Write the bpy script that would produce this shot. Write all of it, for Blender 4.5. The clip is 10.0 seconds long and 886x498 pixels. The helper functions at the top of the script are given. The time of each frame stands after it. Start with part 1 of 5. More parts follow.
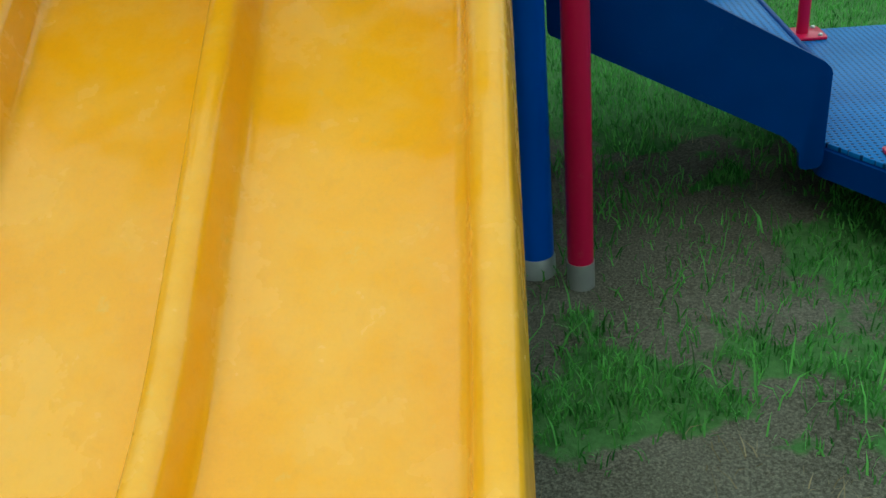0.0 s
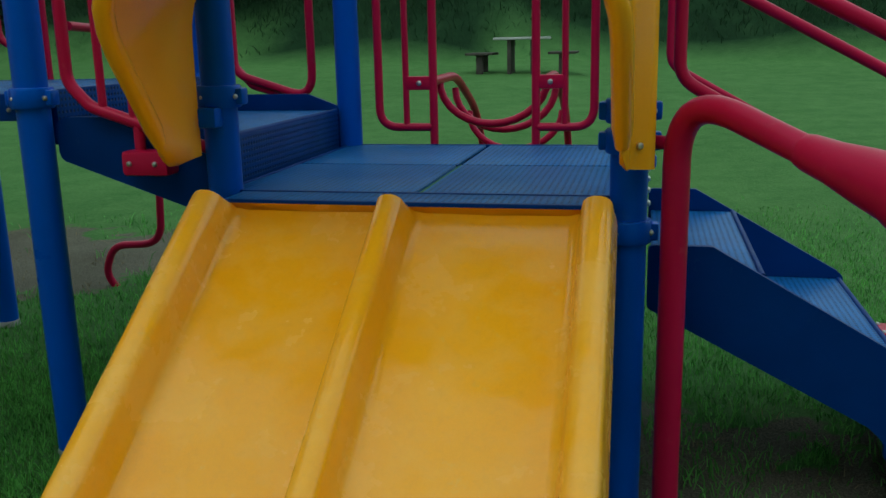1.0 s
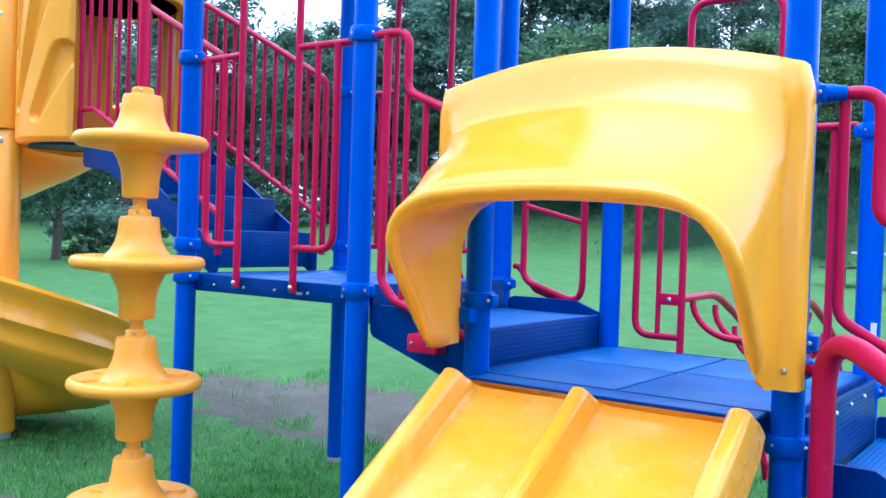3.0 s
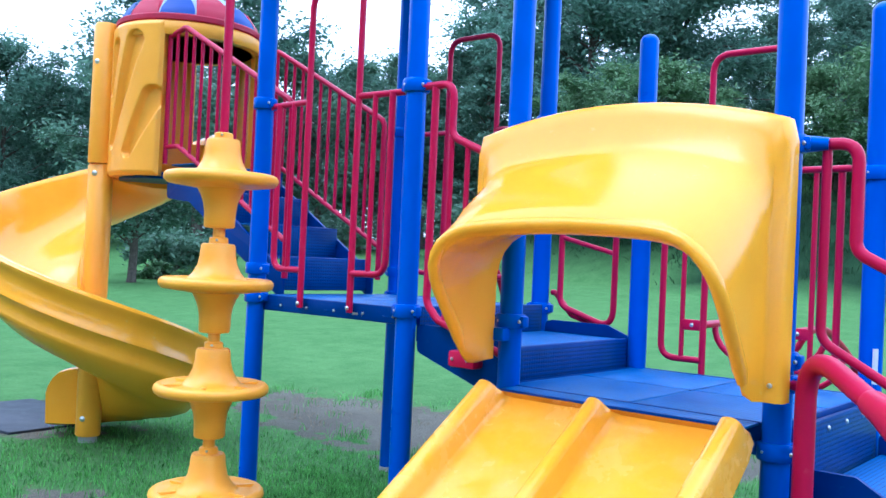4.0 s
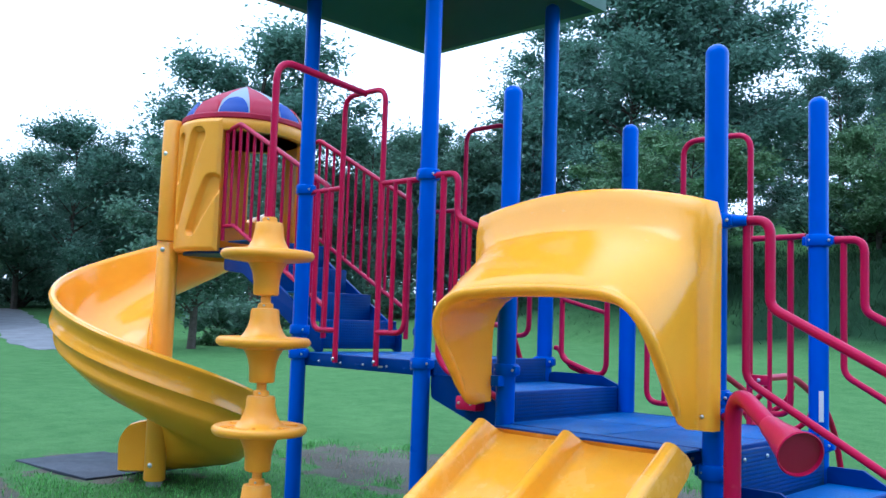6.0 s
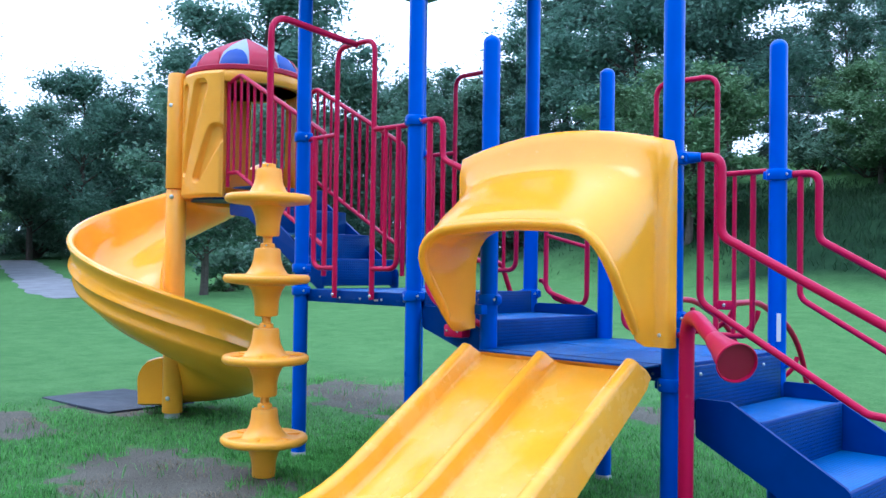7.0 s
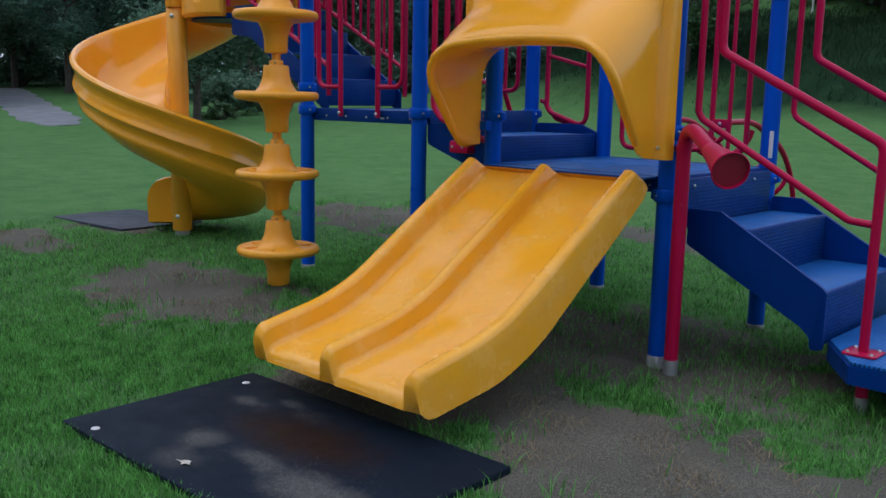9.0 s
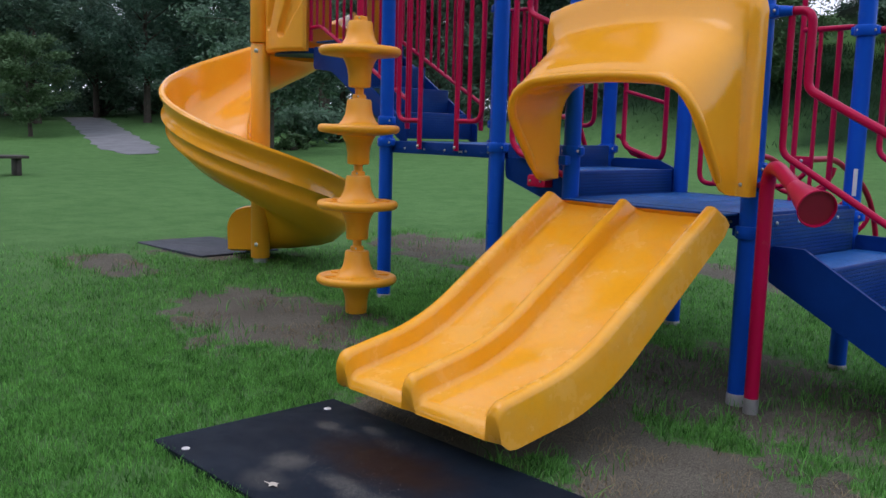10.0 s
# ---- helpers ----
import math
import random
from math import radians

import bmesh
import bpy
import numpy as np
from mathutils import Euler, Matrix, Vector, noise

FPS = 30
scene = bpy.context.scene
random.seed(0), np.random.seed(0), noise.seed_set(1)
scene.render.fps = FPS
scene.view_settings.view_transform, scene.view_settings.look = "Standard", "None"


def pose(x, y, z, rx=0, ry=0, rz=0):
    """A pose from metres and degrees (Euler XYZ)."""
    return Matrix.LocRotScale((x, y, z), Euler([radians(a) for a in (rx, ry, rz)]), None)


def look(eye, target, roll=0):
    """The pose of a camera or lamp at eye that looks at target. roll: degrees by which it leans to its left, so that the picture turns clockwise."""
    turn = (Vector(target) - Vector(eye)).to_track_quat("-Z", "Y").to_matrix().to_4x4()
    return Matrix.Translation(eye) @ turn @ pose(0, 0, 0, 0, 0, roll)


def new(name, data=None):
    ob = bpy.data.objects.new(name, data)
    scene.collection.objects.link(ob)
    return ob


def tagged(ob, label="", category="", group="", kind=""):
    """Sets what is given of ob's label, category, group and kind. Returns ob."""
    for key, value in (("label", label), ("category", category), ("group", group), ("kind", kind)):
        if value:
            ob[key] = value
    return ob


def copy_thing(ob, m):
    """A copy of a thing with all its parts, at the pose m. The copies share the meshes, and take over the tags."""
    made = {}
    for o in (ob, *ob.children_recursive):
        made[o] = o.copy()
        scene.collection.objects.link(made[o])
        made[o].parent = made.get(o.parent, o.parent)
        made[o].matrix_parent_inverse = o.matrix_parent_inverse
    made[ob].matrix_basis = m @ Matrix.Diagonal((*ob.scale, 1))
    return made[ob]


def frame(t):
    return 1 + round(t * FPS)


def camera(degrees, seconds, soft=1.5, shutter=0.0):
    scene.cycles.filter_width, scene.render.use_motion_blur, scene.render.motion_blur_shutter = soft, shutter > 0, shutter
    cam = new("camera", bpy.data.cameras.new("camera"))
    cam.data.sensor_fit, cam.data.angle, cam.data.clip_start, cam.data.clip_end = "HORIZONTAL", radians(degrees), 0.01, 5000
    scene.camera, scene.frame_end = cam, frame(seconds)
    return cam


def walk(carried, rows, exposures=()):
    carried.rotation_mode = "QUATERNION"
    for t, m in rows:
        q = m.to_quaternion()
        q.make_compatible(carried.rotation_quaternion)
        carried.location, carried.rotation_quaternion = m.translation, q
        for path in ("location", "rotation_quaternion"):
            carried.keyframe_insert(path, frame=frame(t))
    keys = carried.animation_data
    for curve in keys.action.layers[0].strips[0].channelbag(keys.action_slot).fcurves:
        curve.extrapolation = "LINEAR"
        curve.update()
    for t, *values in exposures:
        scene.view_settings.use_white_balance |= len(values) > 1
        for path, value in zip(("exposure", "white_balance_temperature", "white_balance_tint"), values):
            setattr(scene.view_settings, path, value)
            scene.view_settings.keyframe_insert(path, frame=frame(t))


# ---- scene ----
cam = camera(52.5, 10.0)
PATH = [
    (0, (1.289, -2.359, 1.399), (1.059, -0.62, 0.439), -6.1),
    (0.2, (1.285, -2.42, 1.440), (0.992, -0.645, 0.574), -4.7),
    (0.5, (1.222, -2.481, 1.446), (0.906, -0.634, 0.748), -2.3),
    (1, (1.305, -2.607, 1.513), (0.867, -0.708, 1.061), -1.3),
    (1.5, (1.536, -2.648, 1.533), (0.798, -0.813, 1.232), 1.9),
    (2, (1.736, -2.757, 1.571), (0.831, -0.984, 1.378), 2.6),
    (2.5, (1.867, -2.937, 1.61), (0.822, -1.239, 1.447), 1.9),
    (3, (2.067, -3.107, 1.627), (0.892, -1.489, 1.594), 1.9),
    (3.2, (2.197, -3.176, 1.626), (0.961, -1.604, 1.596), 3.1),
    (4.3, (2.54, -3.532, 1.633), (1.242, -2.012, 1.696), 2.6),
    (4.5, (2.618, -3.581, 1.633), (1.318, -2.065, 1.733), 2.5),
    (5, (2.855, -3.682, 1.628), (1.511, -2.204, 1.741), 2.4),
    (5.5, (3.042, -3.798, 1.623), (1.673, -2.35, 1.793), 2.3),
    (7, (3.636, -4.143, 1.557), (2.241, -2.71, 1.596), 0.8),
    (7.5, (3.761, -4.182, 1.513), (2.328, -2.791, 1.407), 0.7),
    (8, (3.771, -4.282, 1.467), (2.36, -2.886, 1.224), 0.8),
    (8.5, (3.752, -4.349, 1.455), (2.375, -2.93, 1.155), 0.9),
    (9, (3.731, -4.378, 1.462), (2.374, -2.946, 1.132), 1.1),
    (9.5, (3.729, -4.405, 1.47), (2.361, -2.982, 1.148), 1.3),
    (10, (3.714, -4.493, 1.473), (2.251, -3.154, 1.209), 1.6),
]
EXPOSURES = [(0.0, 0.18, 6850, -20), (0.5, -0.3, 6850, -17), (1.0, -0.43, 6950, -12), (1.5, -0.18, 6700, -8), (2.0, 0.47, 5680, 6), (2.5, 1.12, 5400, 18), (3.0, 1.42, 5270, 19), (4.5, 1.19, 5240, 13),
             (5.5, 0.87, 5310, 13), (7.0, 1.08, 5330, 17), (7.5, 1.14, 5370, 20), (8.0, 0.54, 5750, 20), (8.5, 0.06, 6000, 18), (9.0, -0.14, 6200, 20), (9.5, -0.16, 6400, 23), (10.0, 0.08, 6700, 25)]
walk(cam, [(t, look(eye, target, roll)) for t, eye, target, roll in PATH], EXPOSURES)

# ---- light ----
SUN_ELEV, SUN_ROT = 55, 200
world = bpy.data.worlds.new("overcast")
scene.world = world
world.use_nodes = True
wn, wl = world.node_tree.nodes, world.node_tree.links
sky = wn.new("ShaderNodeTexSky")
sky.sky_type, sky.sun_disc = "NISHITA", False
sky.sun_elevation, sky.sun_rotation = radians(SUN_ELEV), radians(SUN_ROT)
sky.air_density, sky.dust_density, sky.ozone_density = 1.0, 4.0, 1.0
haze = wn.new("ShaderNodeMix")
haze.data_type = "RGBA"
haze.inputs[0].default_value = 0.86
wl.new(sky.outputs[0], haze.inputs[6])
haze.inputs[7].default_value = (8.5, 9.8, 11.3, 1)
wl.new(haze.outputs[2], wn["Background"].inputs[0])
wn["Background"].inputs[1].default_value = 0.13
sun = new("sun", bpy.data.lights.new("sun", "SUN"))
sun.data.energy, sun.data.angle, sun.data.color = 0.5, radians(30), (1.0, 0.98, 0.94)
sun.matrix_world = look((0, 0, 20), (20 * math.cos(radians(SUN_ELEV)) * math.sin(radians(SUN_ROT - 180)) , 20 * math.cos(radians(SUN_ELEV)) * math.cos(radians(SUN_ROT - 180)), 0))


# ---- materials ----
def nodes_of(name):
    m = bpy.data.materials.new(name)
    m.use_nodes = True
    return m, m.node_tree.nodes, m.node_tree.links, m.node_tree.nodes["Principled BSDF"]


def noise_tex(n, l, co, scale, detail=4, rough=0.55):
    t = n.new("ShaderNodeTexNoise")
    t.inputs["Scale"].default_value, t.inputs["Detail"].default_value, t.inputs["Roughness"].default_value = scale, detail, rough
    l.new(co, t.inputs["Vector"])
    return t.outputs["Fac"]


def ramp(n, l, fac, stops):
    r = n.new("ShaderNodeValToRGB")
    while len(r.color_ramp.elements) < len(stops):
        r.color_ramp.elements.new(0.5)
    for e, (p, c) in zip(r.color_ramp.elements, stops):
        e.position, e.color = p, (*c, 1) if len(c) == 3 else c
    l.new(fac, r.inputs[0])
    return r.outputs[0]


def mixc(n, l, fac, a, b, mode="MIX"):
    m = n.new("ShaderNodeMix")
    m.data_type, m.blend_type = "RGBA", mode
    for i, v in ((0, fac), (6, a), (7, b)):
        if hasattr(v, "links"):
            l.new(v, m.inputs[i])
        else:
            m.inputs[i].default_value = v if i == 0 else (*v, 1)
    return m.outputs[2]


def maths(n, l, op, a, b=0.0):
    m = n.new("ShaderNodeMath")
    m.operation = op
    for i, v in ((0, a), (1, b)):
        if hasattr(v, "links"):
            l.new(v, m.inputs[i])
        else:
            m.inputs[i].default_value = v
    return m.outputs[0]


def bump(n, l, bsdf, height, strength, dist):
    b = n.new("ShaderNodeBump")
    b.inputs["Strength"].default_value, b.inputs["Distance"].default_value = strength, dist
    l.new(height, b.inputs["Height"])
    l.new(b.outputs[0], bsdf.inputs["Normal"])


def coords(n):
    return n.new("ShaderNodeTexCoord").outputs["Object"]


def painted(name, dark, light, rough, grain=90, relief=0.15, blot=3.0, wear=None, dist=0.002, metal=0.0, spec=None, tint=None):
    """A coat with broad blotches, fine grain and, at will, specks of wear."""
    m, n, l, b = nodes_of(name)
    co = coords(n)
    broad, fine = noise_tex(n, l, co, blot), noise_tex(n, l, co, grain, 3)
    c = ramp(n, l, broad, ((0.3, dark), (0.7, light)))
    c = mixc(n, l, maths(n, l, "MULTIPLY", fine, 0.35), c, tuple(v * 0.75 for v in light))
    if wear:
        spots = ramp(n, l, noise_tex(n, l, co, 14, 6, 0.7), ((0.62, (0, 0, 0)), (0.72, (1, 1, 1))))
        c = mixc(n, l, maths(n, l, "MULTIPLY", spots, 0.35), c, wear)
    l.new(c, b.inputs["Base Color"])
    r = n.new("ShaderNodeMapRange")
    r.inputs[3].default_value, r.inputs[4].default_value = rough * 0.75, rough * 1.3
    l.new(noise_tex(n, l, co, 7), r.inputs[0])
    l.new(r.outputs[0], b.inputs["Roughness"])
    b.inputs["Metallic"].default_value = metal
    b.inputs["Specular IOR Level"].default_value = 0.5 if spec is None else spec
    if tint:
        b.inputs["Specular Tint"].default_value = (*tint, 1)
    bump(n, l, b, fine, relief, dist)
    return m


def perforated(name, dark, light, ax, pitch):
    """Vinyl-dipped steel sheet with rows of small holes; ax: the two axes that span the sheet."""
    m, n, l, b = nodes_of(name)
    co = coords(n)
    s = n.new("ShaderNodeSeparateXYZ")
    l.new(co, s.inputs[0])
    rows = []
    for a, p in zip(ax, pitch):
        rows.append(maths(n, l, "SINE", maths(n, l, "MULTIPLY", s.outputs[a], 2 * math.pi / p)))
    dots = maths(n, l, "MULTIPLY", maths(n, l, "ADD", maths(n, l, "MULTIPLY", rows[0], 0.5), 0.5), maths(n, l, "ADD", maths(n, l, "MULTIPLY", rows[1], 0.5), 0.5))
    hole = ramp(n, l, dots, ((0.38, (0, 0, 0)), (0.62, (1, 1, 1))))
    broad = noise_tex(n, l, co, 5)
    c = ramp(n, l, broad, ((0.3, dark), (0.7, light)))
    # pale blue patches put sky sheen into the sheet's colour
    dust_and_sheen = ramp(n, l, noise_tex(n, l, co, 2.2, 6, 0.65), ((0.5, (0, 0, 0)), (0.75, (1, 1, 1))))
    c = mixc(n, l, maths(n, l, "MULTIPLY", dust_and_sheen, 0.3), c, (0.04, 0.17, 0.42))
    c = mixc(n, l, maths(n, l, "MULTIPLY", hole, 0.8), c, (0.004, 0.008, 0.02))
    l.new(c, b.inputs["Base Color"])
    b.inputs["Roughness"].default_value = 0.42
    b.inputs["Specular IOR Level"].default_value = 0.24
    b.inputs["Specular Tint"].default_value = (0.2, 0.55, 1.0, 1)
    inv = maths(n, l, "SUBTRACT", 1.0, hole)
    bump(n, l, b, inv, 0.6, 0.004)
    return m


YELLOW = painted("yellow_plastic", (0.90, 0.368, 0.012), (0.96, 0.418, 0.020), 0.17, 160, 0.10, 2.0, (0.78, 0.50, 0.12), 0.001)
YELLOW_OLD = painted("weathered_yellow_plastic", (0.87, 0.360, 0.016), (0.93, 0.405, 0.026), 0.36, 130, 0.15, 3.0, (0.72, 0.46, 0.14), 0.001)
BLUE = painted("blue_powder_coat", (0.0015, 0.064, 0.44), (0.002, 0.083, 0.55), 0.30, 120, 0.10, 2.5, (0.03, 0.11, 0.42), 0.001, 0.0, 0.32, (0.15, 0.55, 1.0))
# same vinyl as the decks, its darker blue holds the shade of upright faces
BLUE_SIDE = painted("blue_vinyl_shaded", (0.001, 0.025, 0.165), (0.0015, 0.034, 0.21), 0.45, 140, 0.2, 4.0, (0.03, 0.07, 0.22), 0.001, 0.0, 0.25, (0.15, 0.5, 1.0))
# deck tops lightened for sky sheen; risers repeat the sheet in a shaded tone
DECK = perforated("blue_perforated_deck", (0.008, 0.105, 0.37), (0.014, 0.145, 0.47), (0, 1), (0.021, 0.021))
RISER = perforated("shaded_blue_perforated_riser", (0.002, 0.032, 0.175), (0.003, 0.044, 0.225), (1, 2), (0.021, 0.021))
RED = painted("red_powder_coat", (0.39, 0.003, 0.044), (0.47, 0.004, 0.058), 0.32, 120, 0.12, 3.0, (0.45, 0.05, 0.08), 0.001, 0.0, 0.35, (1.0, 0.45, 0.6))
# darker copy of the red, standing in for shade inside the horn
RED_SHADED = painted("red_shaded_inside", (0.22, 0.003, 0.020), (0.30, 0.004, 0.030), 0.5, 120, 0.12, 3.0)
STEEL = painted("galvanised_steel", (0.30, 0.31, 0.32), (0.42, 0.43, 0.44), 0.45, 60, 0.2, 14, (0.25, 0.22, 0.18), 0.001, 0.6)
BOLT = painted("zinc_bolt", (0.5, 0.5, 0.5), (0.62, 0.62, 0.62), 0.3, 60, 0.1, 14, None, 0.001, 0.9)
GREEN_ROOF = painted("green_plastic_roof", (0.012, 0.085, 0.05), (0.018, 0.11, 0.065), 0.45, 90, 0.2, 2.0)
DOME_RED = painted("dome_red", (0.62, 0.03, 0.09), (0.72, 0.045, 0.12), 0.4, 90, 0.1)
DOME_BLUE = painted("dome_blue", (0.015, 0.10, 0.52), (0.02, 0.13, 0.62), 0.4, 90, 0.1)
DOME_PALE = painted("dome_pale_blue", (0.44, 0.62, 0.72), (0.52, 0.70, 0.80), 0.4, 90, 0.1)
for thin in (DOME_RED, DOME_BLUE, DOME_PALE):
    # thin plastic that lets some daylight through
    tn, tl = thin.node_tree.nodes, thin.node_tree.links
    shine, glow, both = tn["Principled BSDF"], tn.new("ShaderNodeBsdfTranslucent"), tn.new("ShaderNodeMixShader")
    both.inputs[0].default_value = 0.5
    tl.new(shine.inputs["Base Color"].links[0].from_socket, glow.inputs[0])
    tl.new(shine.outputs[0], both.inputs[1])
    tl.new(glow.outputs[0], both.inputs[2])
    tl.new(both.outputs[0], tn["Material Output"].inputs[0])
RUBBER = painted("black_rubber", (0.014, 0.019, 0.030), (0.028, 0.036, 0.054), 0.45, 240, 0.5, 2.2, (0.05, 0.046, 0.042), 0.002, 0.0, 0.2)
YELLOW_SLIDE = painted("yellow_plastic_scuffs_and_sheen", (0.89, 0.378, 0.012), (0.95, 0.430, 0.020), 0.20, 160, 0.10, 2.0, (0.78, 0.50, 0.12), 0.001)
# broad pale patches imitate sky reflection, duller there; fine scuffs and a slight waviness
rn, rl = YELLOW_SLIDE.node_tree.nodes, YELLOW_SLIDE.node_tree.links
rb = rn["Principled BSDF"]
sky_sheen = ramp(rn, rl, noise_tex(rn, rl, coords(rn), 4.5, 5, 0.6), ((0.42, (0, 0, 0)), (0.66, (1, 1, 1))))
fine_rub = ramp(rn, rl, noise_tex(rn, rl, coords(rn), 38, 6, 0.75), ((0.50, (0, 0, 0)), (0.72, (1, 1, 1))))
was = rb.inputs["Base Color"].links[0].from_socket
# sky reflection mixed in as a paler yellow
worn = mixc(rn, rl, maths(rn, rl, "MULTIPLY", sky_sheen, 0.38), was, (0.86, 0.50, 0.12))
rl.new(mixc(rn, rl, maths(rn, rl, "MULTIPLY", fine_rub, 0.16), worn, (0.60, 0.30, 0.04)), rb.inputs["Base Color"])
rl.new(maths(rn, rl, "ADD", 0.14, maths(rn, rl, "MULTIPLY", sky_sheen, 0.22)), rb.inputs["Roughness"])
wave = maths(rn, rl, "ADD", noise_tex(rn, rl, coords(rn), 6, 2), maths(rn, rl, "MULTIPLY", noise_tex(rn, rl, coords(rn), 160, 3), 0.04))
bump(rn, rl, rb, wave, 0.35, 0.012)


def mat_rubber():
    """Black rubber with dusty grit patches and a rust-brown damp stain."""
    m = painted("gritty_black_rubber", (0.005, 0.009, 0.016), (0.011, 0.018, 0.029), 0.55, 240, 0.5, 2.2, None, 0.002, 0.0, 0.09, (0.45, 0.65, 1.0))
    n, l, b = m.node_tree.nodes, m.node_tree.links, m.node_tree.nodes["Principled BSDF"]
    co = n.new("ShaderNodeNewGeometry").outputs["Position"]
    base = b.inputs["Base Color"].links[0].from_socket

    def spot_fac(x, y, rx, ry):
        mp = n.new("ShaderNodeMapping")
        mp.vector_type = "TEXTURE"
        mp.inputs["Location"].default_value, mp.inputs["Scale"].default_value = (x, y, 0), (rx, ry, 10)
        l.new(co, mp.inputs["Vector"])
        ln = n.new("ShaderNodeVectorMath")
        ln.operation = "LENGTH"
        l.new(mp.outputs[0], ln.inputs[0])
        d = maths(n, l, "ADD", ln.outputs["Value"], maths(n, l, "MULTIPLY", noise_tex(n, l, co, 9, 5, 0.7), 1.1))
        return ramp(n, l, maths(n, l, "SUBTRACT", 1.75, d), ((0.10, (0, 0, 0)), (0.85, (1, 1, 1))))

    stain = spot_fac(0.80, -2.12, 0.50, 0.24)
    c = mixc(n, l, maths(n, l, "MULTIPLY", stain, 0.92), base, (0.020, 0.0085, 0.004))
    speck = ramp(n, l, noise_tex(n, l, co, 210, 2, 0.7), ((0.44, (0, 0, 0)), (0.60, (1, 1, 1))))
    for x, y, rx, ry, f in ((0.50, -2.44, 0.13, 0.12, 0.8), (0.22, -2.03, 0.08, 0.06, 0.7), (1.28, -2.44, 0.34, 0.15, 1.0), (0.86, -2.40, 0.20, 0.07, 0.7), (0.42, -1.90, 0.10, 0.05, 0.6), (0.62, -2.62, 0.14, 0.10, 0.5)):
        dust_and_sheen = maths(n, l, "MULTIPLY", spot_fac(x, y, rx, ry), maths(n, l, "ADD", 0.22 * f, maths(n, l, "MULTIPLY", speck, 0.65 * f)))
        c = mixc(n, l, dust_and_sheen, c, (0.15, 0.145, 0.125))
    l.new(c, b.inputs["Base Color"])
    return m


MAT_RUBBER = mat_rubber()
WHITE = painted("white_cap", (0.62, 0.62, 0.62), (0.75, 0.75, 0.74), 0.5)
BARK = painted("bark", (0.035, 0.028, 0.022), (0.09, 0.075, 0.06), 0.85, 30, 0.8, 6, None, 0.02)
DARK_WOOD = painted("dark_stained_timber", (0.03, 0.025, 0.022), (0.06, 0.05, 0.045), 0.7, 60, 0.4, 8)
TABLE_TOP = painted("pale_table_top", (0.35, 0.36, 0.38), (0.45, 0.46, 0.48), 0.4, 60, 0.2, 8)
PAVING = painted("grey_asphalt_path", (0.12, 0.13, 0.145), (0.21, 0.222, 0.24), 0.8, 60, 0.4, 1.5, (0.22, 0.22, 0.22), 0.004)
STICKER = painted("white_sticker", (0.6, 0.62, 0.62), (0.7, 0.7, 0.7), 0.5)
LEAF_LITTER = painted("pale_dead_leaf", (0.45, 0.42, 0.36), (0.6, 0.56, 0.5), 0.7, 60, 0.3, 20)


def foliage(name, dark, light, rough=0.6, through_light=0.3, sheen=0.4, patch=0.6):
    m, n, l, b = nodes_of(name)
    rnd = n.new("ShaderNodeNewGeometry").outputs["Random Per Island"]
    broad = noise_tex(n, l, coords(n), patch, 4)
    c = ramp(n, l, maths(n, l, "ADD", maths(n, l, "MULTIPLY", rnd, 0.4), maths(n, l, "MULTIPLY", broad, 0.6)), ((0.25, dark), (0.75, light)))
    l.new(c, b.inputs["Base Color"])
    b.inputs["Roughness"].default_value = rough
    b.inputs["Specular IOR Level"].default_value = sheen
    t = n.new("ShaderNodeBsdfTranslucent")
    l.new(c, t.inputs[0])
    mx = n.new("ShaderNodeMixShader")
    mx.inputs[0].default_value = through_light
    l.new(b.outputs[0], mx.inputs[1])
    l.new(t.outputs[0], mx.inputs[2])
    l.new(mx.outputs[0], n["Material Output"].inputs[0])
    return m


LEAF_DARK = foliage("dark_leaves", (0.058, 0.134, 0.100), (0.142, 0.275, 0.200), 0.6, 0.45)
LEAF_MID = foliage("mid_green_leaves", (0.066, 0.142, 0.098), (0.155, 0.280, 0.188), 0.6, 0.42)
LEAF_LIGHT = foliage("light_green_leaves", (0.060, 0.135, 0.060), (0.125, 0.235, 0.105))
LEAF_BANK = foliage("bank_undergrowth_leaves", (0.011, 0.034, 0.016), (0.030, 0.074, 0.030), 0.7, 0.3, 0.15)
BLADE = foliage("grass_blades", (0.018, 0.098, 0.015), (0.205, 0.57, 0.135), 0.5, 0.42, 0.16, 6.5)
STRAW = foliage("dry_straw", (0.14, 0.115, 0.07), (0.34, 0.28, 0.18), 0.7, 0.2, 0.15)


